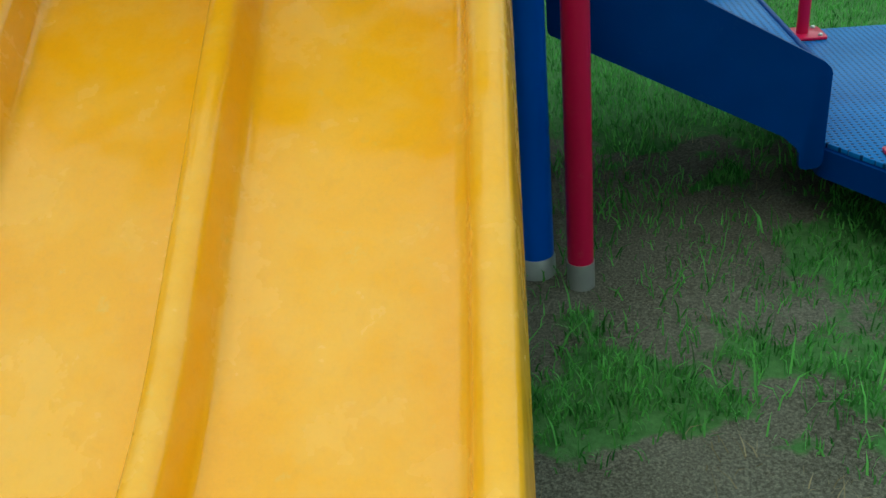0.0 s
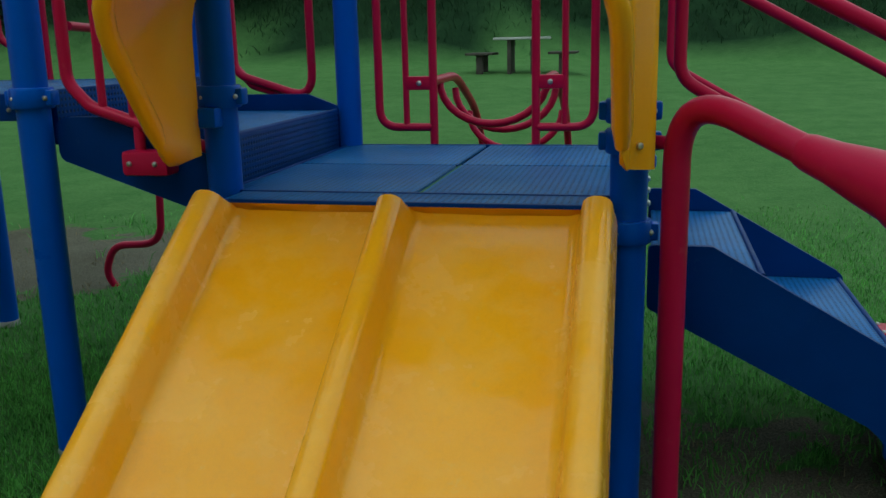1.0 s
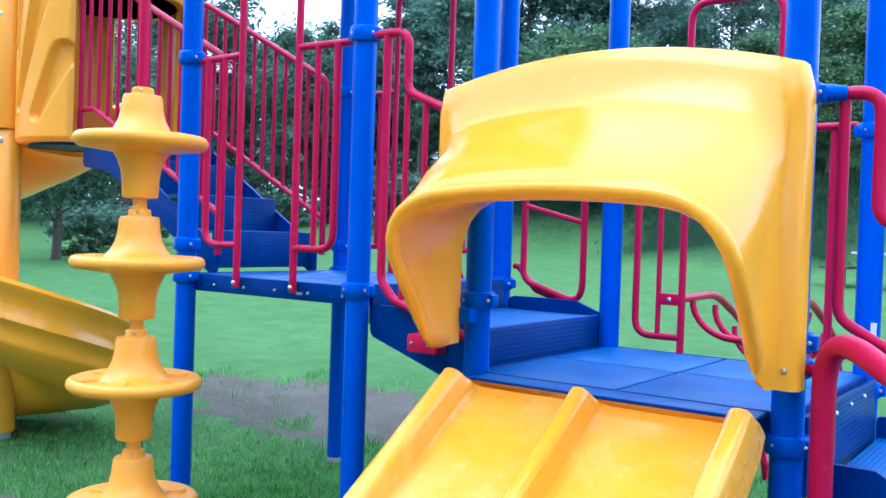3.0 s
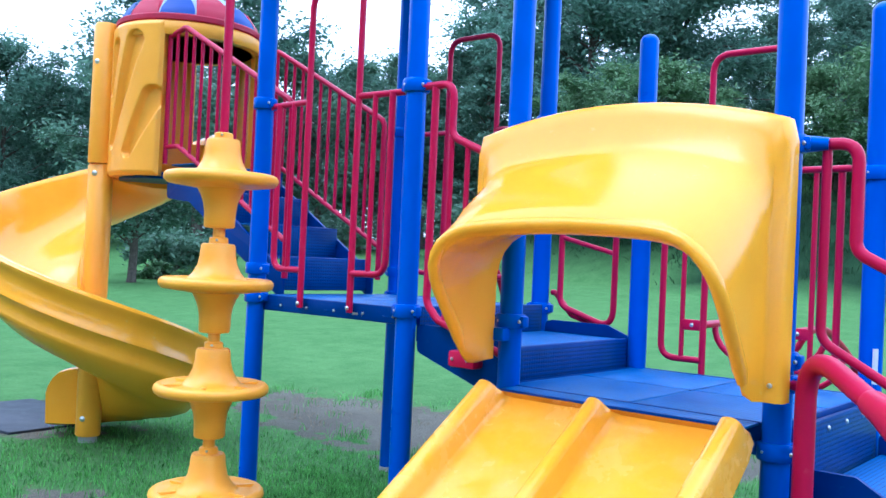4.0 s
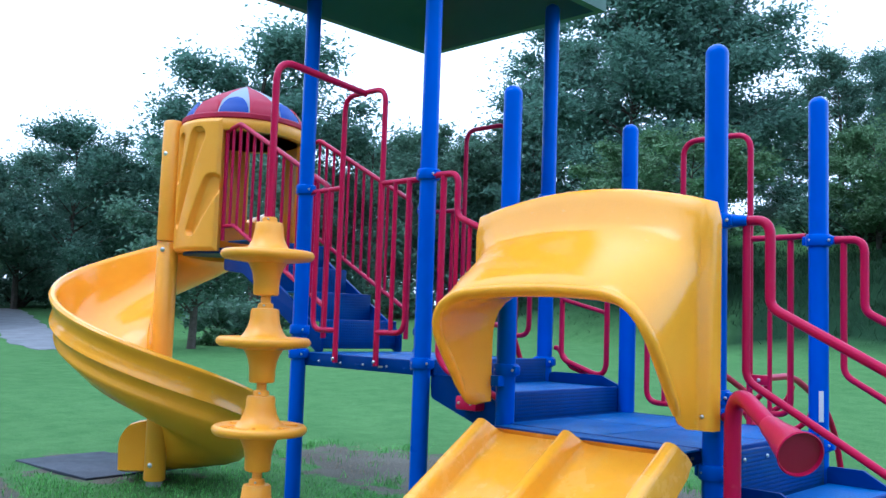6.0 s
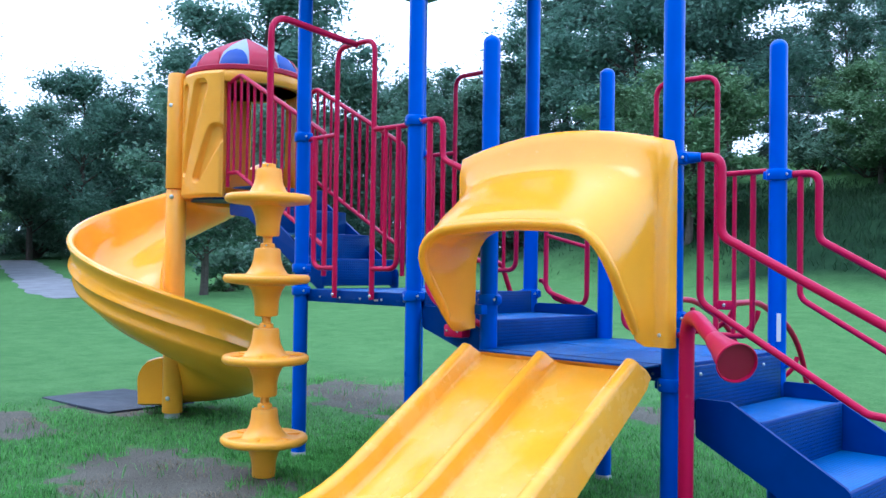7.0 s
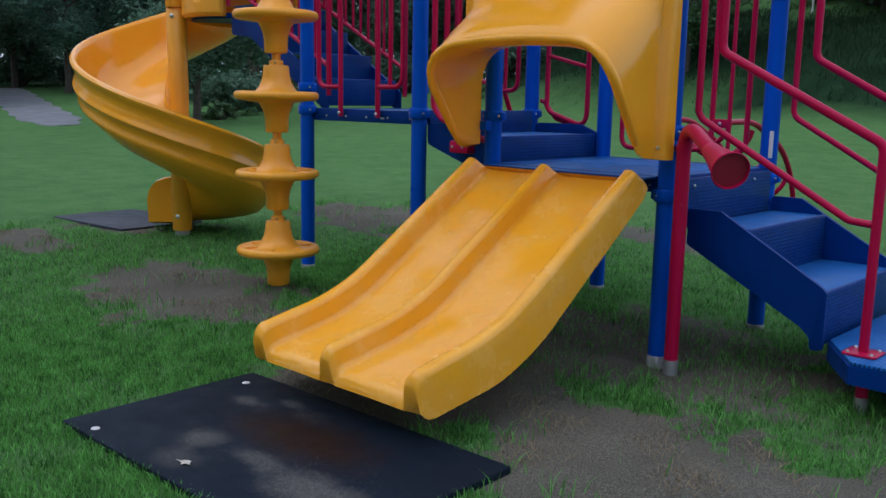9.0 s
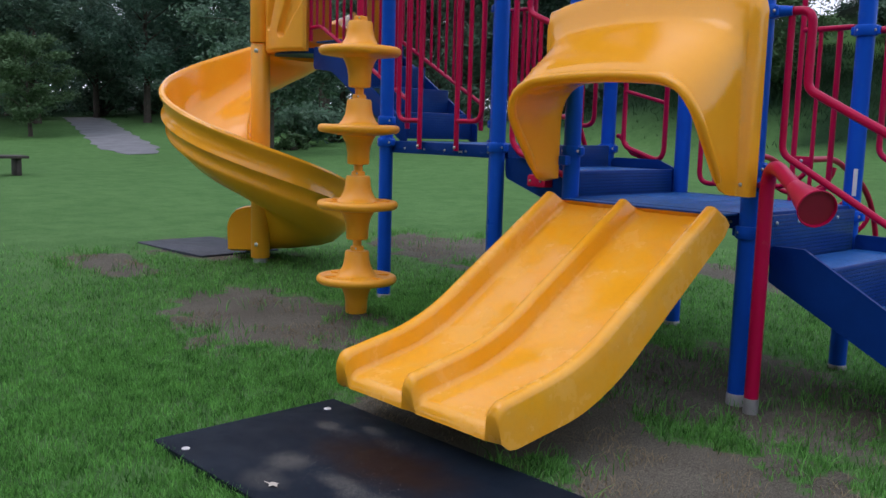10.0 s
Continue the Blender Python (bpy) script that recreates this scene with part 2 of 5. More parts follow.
def ground_material():
    m, n, l, b = nodes_of("lawn_and_bare_soil")
    co = n.new("ShaderNodeTexCoord").outputs["Object"]
    a = n.new("ShaderNodeAttribute")
    a.attribute_name = "bare"
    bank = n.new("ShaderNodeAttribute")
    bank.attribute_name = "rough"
    edge = maths(n, l, "ADD", a.outputs["Fac"], maths(n, l, "MULTIPLY", maths(n, l, "SUBTRACT", noise_tex(n, l, co, 9, 6, 0.7), 0.5), 0.9))
    soil_fac = ramp(n, l, edge, ((0.42, (0, 0, 0)), (0.58, (1, 1, 1))))
    g1 = ramp(n, l, noise_tex(n, l, co, 0.35, 4), ((0.3, (0.056, 0.176, 0.047)), (0.7, (0.090, 0.240, 0.074))))
    g2 = ramp(n, l, noise_tex(n, l, co, 40, 5, 0.75), ((0.3, (0.014, 0.044, 0.013)), (0.72, (0.140, 0.290, 0.104))))
    g3 = ramp(n, l, noise_tex(n, l, co, 2.6, 5, 0.7), ((0.35, (0.040, 0.122, 0.032)), (0.65, (0.136, 0.272, 0.092))))
    grass = mixc(n, l, 0.45, mixc(n, l, 0.55, g1, g3), g2)
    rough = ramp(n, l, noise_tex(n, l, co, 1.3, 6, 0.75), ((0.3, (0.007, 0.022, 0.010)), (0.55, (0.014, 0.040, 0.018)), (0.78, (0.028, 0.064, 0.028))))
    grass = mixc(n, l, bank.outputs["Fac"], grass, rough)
    s1 = ramp(n, l, noise_tex(n, l, co, 1.6, 5), ((0.3, (0.052, 0.048, 0.037)), (0.7, (0.170, 0.163, 0.136))))
    s2 = ramp(n, l, noise_tex(n, l, co, 130, 3, 0.8), ((0.35, (0.020, 0.019, 0.014)), (0.5, (0.128, 0.122, 0.098)), (0.72, (0.38, 0.36, 0.29))))
    soil = mixc(n, l, 0.55, s1, s2)
    l.new(mixc(n, l, soil_fac, grass, soil), b.inputs["Base Color"])
    b.inputs["Roughness"].default_value = 0.9
    b.inputs["Specular IOR Level"].default_value = 0.06
    bump(n, l, b, noise_tex(n, l, co, 70, 5, 0.8), 0.7, 0.02)
    return m


GROUND = ground_material()


# ---- builders ----
def thing(name, at, label, category, group="", kind=""):
    ob = new(name)
    ob.location, ob.empty_display_size = at, 0.1
    return tagged(ob, label, category, group, kind)


def solid(name, bm, material, angle=38):
    me = bpy.data.meshes.new(name)
    bmesh.ops.recalc_face_normals(bm, faces=bm.faces)
    bm.to_mesh(me)
    bm.free()
    me.polygons.foreach_set("use_smooth", np.ones(len(me.polygons), bool))
    me.set_sharp_from_angle(angle=radians(angle))
    for m in material if isinstance(material, (list, tuple)) else [material]:
        me.materials.append(m)
    return new(name, me)


def part(name, bm, material, parent, label="", angle=38):
    """One mesh, drawn in world metres, as a part of a thing or of a part."""
    ob = solid(name, bm, material, angle)
    ob.parent = parent
    if parent.type == "EMPTY":
        ob.matrix_parent_inverse = Matrix.Translation(-parent.location)
    return tagged(ob, label)


def fillet(pts, r, n=7):
    pts = [Vector(p) for p in pts]
    out = [pts[0]]
    for a, p, b in zip(pts, pts[1:], pts[2:]):
        u, v = (a - p), (b - p)
        turn = math.pi - u.angle(v)
        if turn < 0.02:
            out.append(p)
            continue
        d = min(r * math.tan(turn / 2), u.length * 0.49, v.length * 0.49)
        p0, p1 = p + u.normalized() * d, p + v.normalized() * d
        for i in range(n + 1):
            t = i / n
            out.append(p0 * (1 - t) ** 2 + p * 2 * t * (1 - t) + p1 * t * t)
    return out + [pts[-1]]


def tube(bm, pts, r, seg=12):
    """A round bar along pts; r may be a number or one radius a point."""
    pts = [Vector(p) for p in pts]
    rs = r if isinstance(r, (list, tuple)) else [r] * len(pts)
    way = (pts[1] - pts[0]).normalized()
    side = way.orthogonal().normalized()
    rings = []
    for i, p in enumerate(pts):
        nxt = ((pts[min(i + 1, len(pts) - 1)] - pts[max(i - 1, 0)])).normalized()
        side = (way.rotation_difference(nxt) @ side)
        side = (side - nxt * side.dot(nxt)).normalized()
        way = nxt
        up = way.cross(side)
        rings.append([bm.verts.new(p + (side * math.cos(a) + up * math.sin(a)) * rs[i]) for a in (2 * math.pi * k / seg for k in range(seg))])
    for a, b in zip(rings, rings[1:]):
        for k in range(seg):
            bm.faces.new((a[k], a[(k + 1) % seg], b[(k + 1) % seg], b[k]))
    bm.faces.new(rings[0][::-1])
    bm.faces.new(rings[-1])
    return bm


def bar(pts, r, bend=0.0, seg=12):
    return tube(bmesh.new(), fillet(pts, bend) if bend else pts, r, seg)


def lathe(profile, at=(0, 0, 0), seg=32, m=None, bm=None):
    """A turned body: profile of (radius, height) from bottom to top."""
    bm = bm or bmesh.new()
    m = m or Matrix.Translation(at)
    rings = []
    for r, z in profile:
        if r < 1e-5:
            rings.append([bm.verts.new(m @ Vector((0, 0, z)))])
        else:
            rings.append([bm.verts.new(m @ Vector((r * math.cos(2 * math.pi * k / seg), r * math.sin(2 * math.pi * k / seg), z))) for k in range(seg)])
    for a, b in zip(rings, rings[1:]):
        for k in range(seg):
            q = [a[k % len(a)], a[(k + 1) % len(a)], b[(k + 1) % len(b)], b[k % len(b)]]
            q = list(dict.fromkeys(q))
            if len(q) > 2:
                bm.faces.new(q)
    for ring in (rings[0], rings[-1]):
        if len(ring) > 2:
            bm.faces.new(ring)
    return bm


def box(x0, x1, y0, y1, z0, z1, bev=0.0, bm=None, seg=2):
    new_bm = bmesh.new()
    bmesh.ops.create_cube(new_bm, size=1, matrix=Matrix.Translation(((x0 + x1) / 2, (y0 + y1) / 2, (z0 + z1) / 2)) @ Matrix.Diagonal((x1 - x0, y1 - y0, z1 - z0, 1)))
    if bev:
        bmesh.ops.bevel(new_bm, geom=new_bm.edges[:], offset=bev, segments=seg, affect="EDGES", profile=0.5)
    if bm is None:
        return new_bm
    me = bpy.data.meshes.new("tmp")
    new_bm.to_mesh(me)
    new_bm.free()
    bm.from_mesh(me)
    bpy.data.meshes.remove(me)
    return bm


def prism(poly, lo, hi, plane="xz", bev=0.0, bm=None):
    """A plate: the polygon in one plane, thick from lo to hi along the third axis."""
    bm = bm or bmesh.new()
    put = {"xz": lambda a, b, c: (a, c, b), "xy": lambda a, b, c: (a, b, c), "yz": lambda a, b, c: (c, a, b)}[plane]
    lower = [bm.verts.new(put(a, b, lo)) for a, b in poly]
    upper = [bm.verts.new(put(a, b, hi)) for a, b in poly]
    bm.faces.new(lower)
    bm.faces.new(upper[::-1])
    for i in range(len(poly)):
        j = (i + 1) % len(poly)
        bm.faces.new((lower[i], upper[i], upper[j], lower[j]))
    if bev:
        bmesh.ops.bevel(bm, geom=bm.edges[:], offset=bev, segments=2, affect="EDGES", profile=0.5)
    return bm


def rounded(poly, r, n=5):
    """The 2D polygon with its corners rounded."""
    out = []
    k = len(poly)
    for i in range(k):
        p = fillet([(*poly[i - 1], 0), (*poly[i], 0), (*poly[(i + 1) % k], 0)], r, n)[1:-1]
        out += [(v.x, v.y) for v in p]
    return out


def screw(at, normal, parent, r=0.011):
    m = Matrix.Translation(at) @ Vector(normal).to_track_quat("Z", "Y").to_matrix().to_4x4()
    part("bolt", lathe(((r, -0.004), (r, 0.003), (r * 0.6, 0.008), (0, 0.009)), seg=10, m=m), BOLT, parent, "small zinc bolt head")


# ---- ground ----
SOIL = ((2.20, -1.35, 1.30, 0.72), (0.55, -1.30, 0.85, 0.80), (1.0, 0.25, 1.15, 0.85), (-1.85, -1.10, 1.05, 0.60), (-4.75, -1.15, 0.75, 0.42), (-3.1, 2.5, 2.0, 0.85), (-0.8, 3.45, 1.5, 0.42), (-5.2, 0.3, 0.9, 0.6), (3.6, -1.2, 1.6, 0.7), (2.7, -0.25, 0.9, 0.45))
SOIL_FORCE = (1.0, 1.0, 0.70, 0.85, 0.8, 0.95, 0.75, 0.8, 0.95, 0.45)


def bare(x, y):
    wob = 0.45 * noise.noise((x * 1.6, y * 1.6, 3.1)) + 0.38 * noise.noise((x * 4.7, y * 4.7, 7.7)) + 0.30 * noise.noise((x * 13, y * 13, 1.7))
    best = 0.0
    for (cx, cy, rx, ry), f in zip(SOIL, SOIL_FORCE):
        d = math.hypot((x - cx) / rx, (y - cy) / ry) + wob
        best = max(best, f * min(1.0, max(0.0, (1.25 - d) / 0.5)))
    return best


def soft(v, k=2.0):
    return v if v / k > 30 else k * math.log1p(math.exp(v / k))


def step01(a, b, v):
    t = min(1.0, max(0.0, (v - a) / (b - a)))
    return t * t * (3 - 2 * t)


def bank_at(x, y):
    foot = 20.0 + 0.9 * math.sin(x * 0.21) + 0.5 * math.sin(x * 0.53 + 1)
    return step01(foot, foot + 3.6, y) * step01(-24, -13, x), foot


def ground_z(x, y):
    far = max(0.0, math.hypot(x, y) - 6)
    z = 0.052 * soft(min(y, 26) - 3.3, 1.2) - 0.052 * soft(-3.3, 1.2)
    z += 0.008 * min(far, 40) * (-x / (abs(x) + 6))
    b, foot = bank_at(x, y)
    z += 2.0 * b + 0.33 * min(soft(y - foot - 4.5, 2), 15 + 0.12 * soft(y - foot - 19, 3)) * step01(-34, -12, x)
    z += 0.03 * soft(-x - 25, 4) if x < 0 else 0
    z += (0.10 * noise.noise((x * 0.12, y * 0.12, 0)) + 0.5 * b * noise.noise((x * 0.5, y * 0.5, 2))) * min(1.0, far / 6)
    z += 0.11 * step01(1.5, -1.2, x) * step01(-1.9, -0.3, y - 0.25 * x)
    z += 0.07 * math.exp(-((x + 1.27) / 0.42) ** 2 - ((y + 0.74) / 0.34) ** 2)
    if far < 2:
        z += 0.012 * noise.noise((x * 1.3, y * 1.3, 5))
    return z


def build_ground():
    def axis(lo, hi, step, reach):
        v = list(np.arange(lo, hi, step))
        s, out = step, v[-1]
        while out < reach:
            s = min(s * 1.12, 25)
            out += s
            v.append(out)
        s, out = step, v[0]
        while out > -reach:
            s = min(s * 1.12, 25)
            out -= s
            v.insert(0, out)
        return v
    xs, ys = axis(-7, 5, 0.07, 420), axis(-5, 5, 0.07, 420)
    verts, bare_v, rough_v = [], [], []
    for y in ys:
        for x in xs:
            verts.append((x, y, ground_z(x, y)))
            bare_v.append(bare(x, y) if -8 < x < 6 and -6 < y < 6 else 0.0)
            b, foot = bank_at(x, y)
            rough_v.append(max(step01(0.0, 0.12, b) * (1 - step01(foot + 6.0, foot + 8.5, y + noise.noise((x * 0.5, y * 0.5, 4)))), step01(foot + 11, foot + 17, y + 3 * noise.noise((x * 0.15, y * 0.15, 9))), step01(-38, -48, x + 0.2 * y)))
    w = len(xs)
    faces = [(j * w + i, j * w + i + 1, (j + 1) * w + i + 1, (j + 1) * w + i) for j in range(len(ys) - 1) for i in range(w - 1)]
    me = bpy.data.meshes.new("ground")
    me.from_pydata(verts, [], faces)
    for key, vals in (("bare", bare_v), ("rough", rough_v)):
        me.attributes.new(key, "FLOAT", "POINT").data.foreach_set("value", vals)
    me.polygons.foreach_set("use_smooth", np.ones(len(me.polygons), bool))
    me.materials.append(GROUND)
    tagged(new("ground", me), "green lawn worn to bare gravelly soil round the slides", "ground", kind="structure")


build_ground()


def blades(name, count, area, height, width, keep, material, label, lean=0.5, seed=1):
    """Grass as many thin bent leaves, rooted on the ground."""
    rng = np.random.default_rng(seed)
    x, y = rng.uniform(area[0], area[1], count), rng.uniform(area[2], area[3], count)
    ok = np.array([keep(a, b) for a, b in zip(x, y)])
    ok = rng.random(count) < ok
    x, y = x[ok], y[ok]
    k = len(x)
    z = np.array([ground_z(a, b) for a, b in zip(x, y)])
    h = height * rng.uniform(0.5, 1.3, k)
    a, b = rng.uniform(0, 2 * np.pi, k), rng.uniform(0, 2 * np.pi, k)
    l = h * lean * rng.uniform(0.2, 1.3, k)
    wx, wy = np.cos(a) * width / 2, np.sin(a) * width / 2
    lx, ly = np.cos(b) * l, np.sin(b) * l
    v = np.empty((k, 5, 3))
    v[:, 0] = np.stack((x - wx, y - wy, z - 0.01), 1)
    v[:, 1] = np.stack((x + wx, y + wy, z - 0.01), 1)
    v[:, 2] = np.stack((x + wx * 0.8 + lx * 0.35, y + wy * 0.8 + ly * 0.35, z + h * 0.6), 1)
    v[:, 3] = np.stack((x - wx * 0.8 + lx * 0.35, y - wy * 0.8 + ly * 0.35, z + h * 0.6), 1)
    v[:, 4] = np.stack((x + lx, y + ly, z + h), 1)
    o = np.arange(k)[:, None] * 5
    loops = np.concatenate((o + [0, 1, 2, 3], o + [3, 2, 4]), 1).ravel()
    me = bpy.data.meshes.new(name)
    me.vertices.add(k * 5)
    me.vertices.foreach_set("co", v.ravel())
    me.loops.add(len(loops))
    me.loops.foreach_set("vertex_index", loops.astype(np.int32))
    me.polygons.add(k * 2)
    starts = (np.arange(k)[:, None] * 7 + [0, 4]).ravel()
    me.polygons.foreach_set("loop_start", starts.astype(np.int32))
    me.update(calc_edges=True)
    me.materials.append(material)
    tagged(new(name, me), label, "grass", kind="stuff")


MAT_AT, MAT_TURN = (0.748, -2.242), 1.0


def on_mat(x, y):
    c, s = math.cos(radians(MAT_TURN)), math.sin(radians(MAT_TURN))
    u, v = (x - MAT_AT[0]) * c + (y - MAT_AT[1]) * s, -(x - MAT_AT[0]) * s + (y - MAT_AT[1]) * c
    return abs(u) < 0.87 and abs(v) < 0.50 or (-6.0 < x < -4.55 and -0.35 < y < 0.75)


def lawn_keep(x, y):
    if on_mat(x, y):
        return 0.0
    d = math.hypot(x - 2.5, y + 3.5)
    side = step01(5.0, 3.6, x) * step01(-5.3, -4.1, y) * step01(-8.5, -6.5, x) * step01(6.5, 4.5, y)
    near = side * min(1.0, 4.5 / max(1.0, d)) * (1 - step01(5.5, 9.5, d + 1.2 * noise.noise((x * 0.8, y * 0.8, 6))))
    return near * max(0.0, 1 - 1.6 * bare(x, y))


TUFTS = ((-1.36, -0.90, 0.20, 0.12), (-1.10, -0.72, 0.16, 0.14), (2.05, -0.42, 0.30, 0.09), (1.62, -0.52, 0.20, 0.08), (2.55, -0.72, 0.18, 0.07), (1.62, -1.95, 0.16, 0.08), (1.50, -0.32, 0.30, 0.16), (1.85, -0.18, 0.25, 0.14), (2.35, -0.32, 0.22, 0.10), (1.42, -1.42, 0.12, 0.16), (1.78, -1.72, 0.22, 0.09), (1.18, -0.75, 0.14, 0.16), (-0.95, -0.95, 0.22, 0.18), (-1.30, -0.55, 0.18, 0.12), (2.75, -0.45, 0.25, 0.10), (0.3, 0.1, 0.3, 0.2), (1.3, 0.75, 0.35, 0.2), (-0.35, -1.45, 0.2, 0.2))


def tuft_keep(x, y):
    if on_mat(x, y):
        return 0.0
    grown = max(math.exp(-((x - a) / ra) ** 2 - ((y - c) / rc) ** 2) for a, c, ra, rc in TUFTS)
    if grown > 0.25:
        return 0.55 * grown * step01(-0.15, 0.35, noise.noise((x * 6, y * 6, 2.0)))
    b = bare(x, y)
    n1 = noise.noise((x * 2.3, y * 2.3, 1.0)) + 0.5 * noise.noise((x * 7, y * 7, 4.0))
    rim = max(0.0, 1 - abs(b - 0.45) / 0.45)
    clump = step01(0.12, 0.4, n1)
    under = 0.35 * step01(0.2, 0.45, n1) if b > 0.9 else 0.0
    return clump * rim + under * 0.6


def straw_keep(x, y):
    return 0.0 if on_mat(x, y) else bare(x, y) * step01(-0.1, 0.4, noise.noise((x * 3, y * 3, 8))) * (0.25 + 0.75 * step01(-0.45, -0.9, y))


blades("lawn_grass", 520000, (-8.5, 5.0, -5.3, 6.5), 0.034, 0.006, lawn_keep, BLADE, "short damp green lawn grass", 0.8, 1)
blades("near_lawn_grass", 210000, (-2.6, 4.3, -4.3, 0.9), 0.036, 0.005, lambda x, y: 0.0 if on_mat(x, y) else max(0.0, 1 - 1.2 * bare(x, y)) * step01(-0.55, 0.25, noise.noise((x * 3.1, y * 3.1, 11)) + 0.5 * noise.noise((x * 9, y * 9, 12))) * step01(4.3, 3.3, x) * step01(-4.3, -3.5, y) * step01(-2.6, -1.4, x), BLADE, "short damp green lawn grass round the slide", 0.9, 7)
blades("grass_tufts", 170000, (-6, 4.5, -4.0, 4.5), 0.085, 0.006, tuft_keep, BLADE, "taller green grass tufts at the edge of bare soil", 0.9, 2)
blades("dry_straw", 150000, (-6, 4.5, -3.5, 4), 0.030, 0.004, straw_keep, STRAW, "dry straw lying on the bare soil", 2.5, 3)


# ---- play structure: posts ----
DECK1, DECK2, TOWER = 1.065, 1.390, 2.185
R = 0.054
Q = 1.255
POSTS = {
    "C": (0.0, 0.0, 2.985, (1.36,)), "D": (Q, 0.0, 2.985, (0.965, 1.225, 1.31, 2.13)), "E": (0.0, Q, 2.99, (1.0, 2.15)), "F": (Q, Q, 2.99, (1.0, 2.15)),
    "B": (-0.665, 0.0, 3.98, (1.36, 2.525)), "A": (-1.895, 0.0, 3.98, (1.36, 1.53, 2.525)), "H": (-0.68, Q, 3.98, (1.36, 2.525)), "G": (-1.92, Q, 3.98, (1.36, 1.53, 2.525)),
}


def clamp(x, y, z, parent):
    bm = lathe(((R, -0.034), (R + 0.012, -0.034), (R + 0.017, -0.026), (R + 0.017, 0.026), (R + 0.012, 0.034), (R, 0.034)), (x, y, z), 24)
    c = part("clamp", bm, BLUE, parent)
    for s in (-1, 1):
        lug = box(x + s * (R + 0.012) - 0.022, x + s * (R + 0.012) + 0.022, y - 0.024, y + 0.024, z - 0.026, z + 0.026, 0.008)
        part("lug", lug, BLUE, c)
    screw((x + R + 0.012, y - 0.025, z), (0, -1, 0), c, 0.009)
    screw((x - R * 0.5, y - R * 0.96 - 0.006, z), (-0.4, -1, 0), c, 0.009)


for key, (x, y, top, rings) in POSTS.items():
    tall = top > 3.5
    foot = ground_z(x, y) + (0.065 if key == "D" else 0.03)
    post = thing("post", (x, y, 0), "blue powder-coated round steel post holding the green roof" if tall else "blue powder-coated round steel post with a domed cap", "post", "posts of the play structure")
    end = [(R, top - 0.05)] + [(R * math.cos(a), top - 0.05 + 0.05 * math.sin(a)) for a in np.linspace(0.2, 1.5, 7)] + [(0, top)]
    part("tube", lathe([(0, -0.2), (R, -0.2), (R, 0.3)] + end, (x, y, 0), 28), BLUE, post)
    part("foot_sleeve", lathe(((R, -0.1), (R + 0.004, -0.1), (R + 0.004, foot - 0.007), (R, foot)), (x, y, 0), 28), STEEL, post, "bare galvanised steel foot")
    for z in rings:
        clamp(x, y, z, post)


# ---- decks and steps ----
def deck(x0, x1, y0, y1, z, label):
    d = thing("deck", ((x0 + x1) / 2, (y0 + y1) / 2, z - 0.1), label, "platform", "decks")
    xm, ym = (x0 + x1) / 2, (y0 + y1) / 2
    for a0, a1 in ((x0, xm - 0.004), (xm + 0.004, x1)):
        for b0, b1 in ((y0, ym - 0.004), (ym + 0.004, y1)):
            part("deck_panel", box(a0 + 0.004, a1 - 0.004, b0 + 0.004, b1 - 0.004, z - 0.012, z, 0.005), DECK, d, "perforated blue vinyl panel")
    t = 0.012
    for a in ((x0, x1, y0 - t, y0 + 0.002), (x0, x1, y1 - 0.002, y1 + t), (x0 - t, x0 + 0.002, y0, y1), (x1 - 0.002, x1 + t, y0, y1)):
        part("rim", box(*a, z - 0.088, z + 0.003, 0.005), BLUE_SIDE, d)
    for i in range(5):
        xb = x0 + 0.16 + i * (x1 - x0 - 0.32) / 4
        part("slot", box(xb - 0.022, xb + 0.022, y0 - t - 0.001, y0 - t + 0.002, z - 0.062, z - 0.048, 0.002), STEEL if i == 3 else BLUE_SIDE, d)
        screw((xb + 0.06, y0 - t - 0.002, z - 0.05), (0, -1, 0), d, 0.008)
    return d


deck(0.0, Q, 0.0, Q, DECK1, "square blue perforated lower deck at the head of the double slide")
FRONT = -0.165
apron = bpy.data.objects["deck"]
part("deck_panel", box(0.062, Q - 0.062, FRONT, -0.014, DECK1 - 0.012, DECK1, 0.004), DECK, apron, "perforated blue vinyl strip at the slide head")
part("rim", box(0.062, Q - 0.062, FRONT - 0.012, FRONT + 0.002, DECK1 - 0.10, DECK1 + 0.003, 0.005), BLUE_SIDE, apron)
deck(-1.905, -0.672, 0.032, Q, DECK2 - 0.020, "square blue perforated upper deck under the green roof")


def step_body(parent, x0, x1, y0, y1, z_low, z_top, front):
    """A tread with the riser under its front edge; front: +1 where the riser faces +x, -1 where it faces -x."""
    part("tread", box(x0, x1, y0, y1, z_top - 0.012, z_top, 0.005), DECK, parent, "perforated blue tread")
    xe = x1 if front > 0 else x0
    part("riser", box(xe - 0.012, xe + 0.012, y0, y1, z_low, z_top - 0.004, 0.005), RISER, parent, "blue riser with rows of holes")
    part("nosing", bar(((xe, y0, z_top - 0.004), (xe, y1, z_top - 0.004)), 0.011, seg=10), BLUE_SIDE, parent)


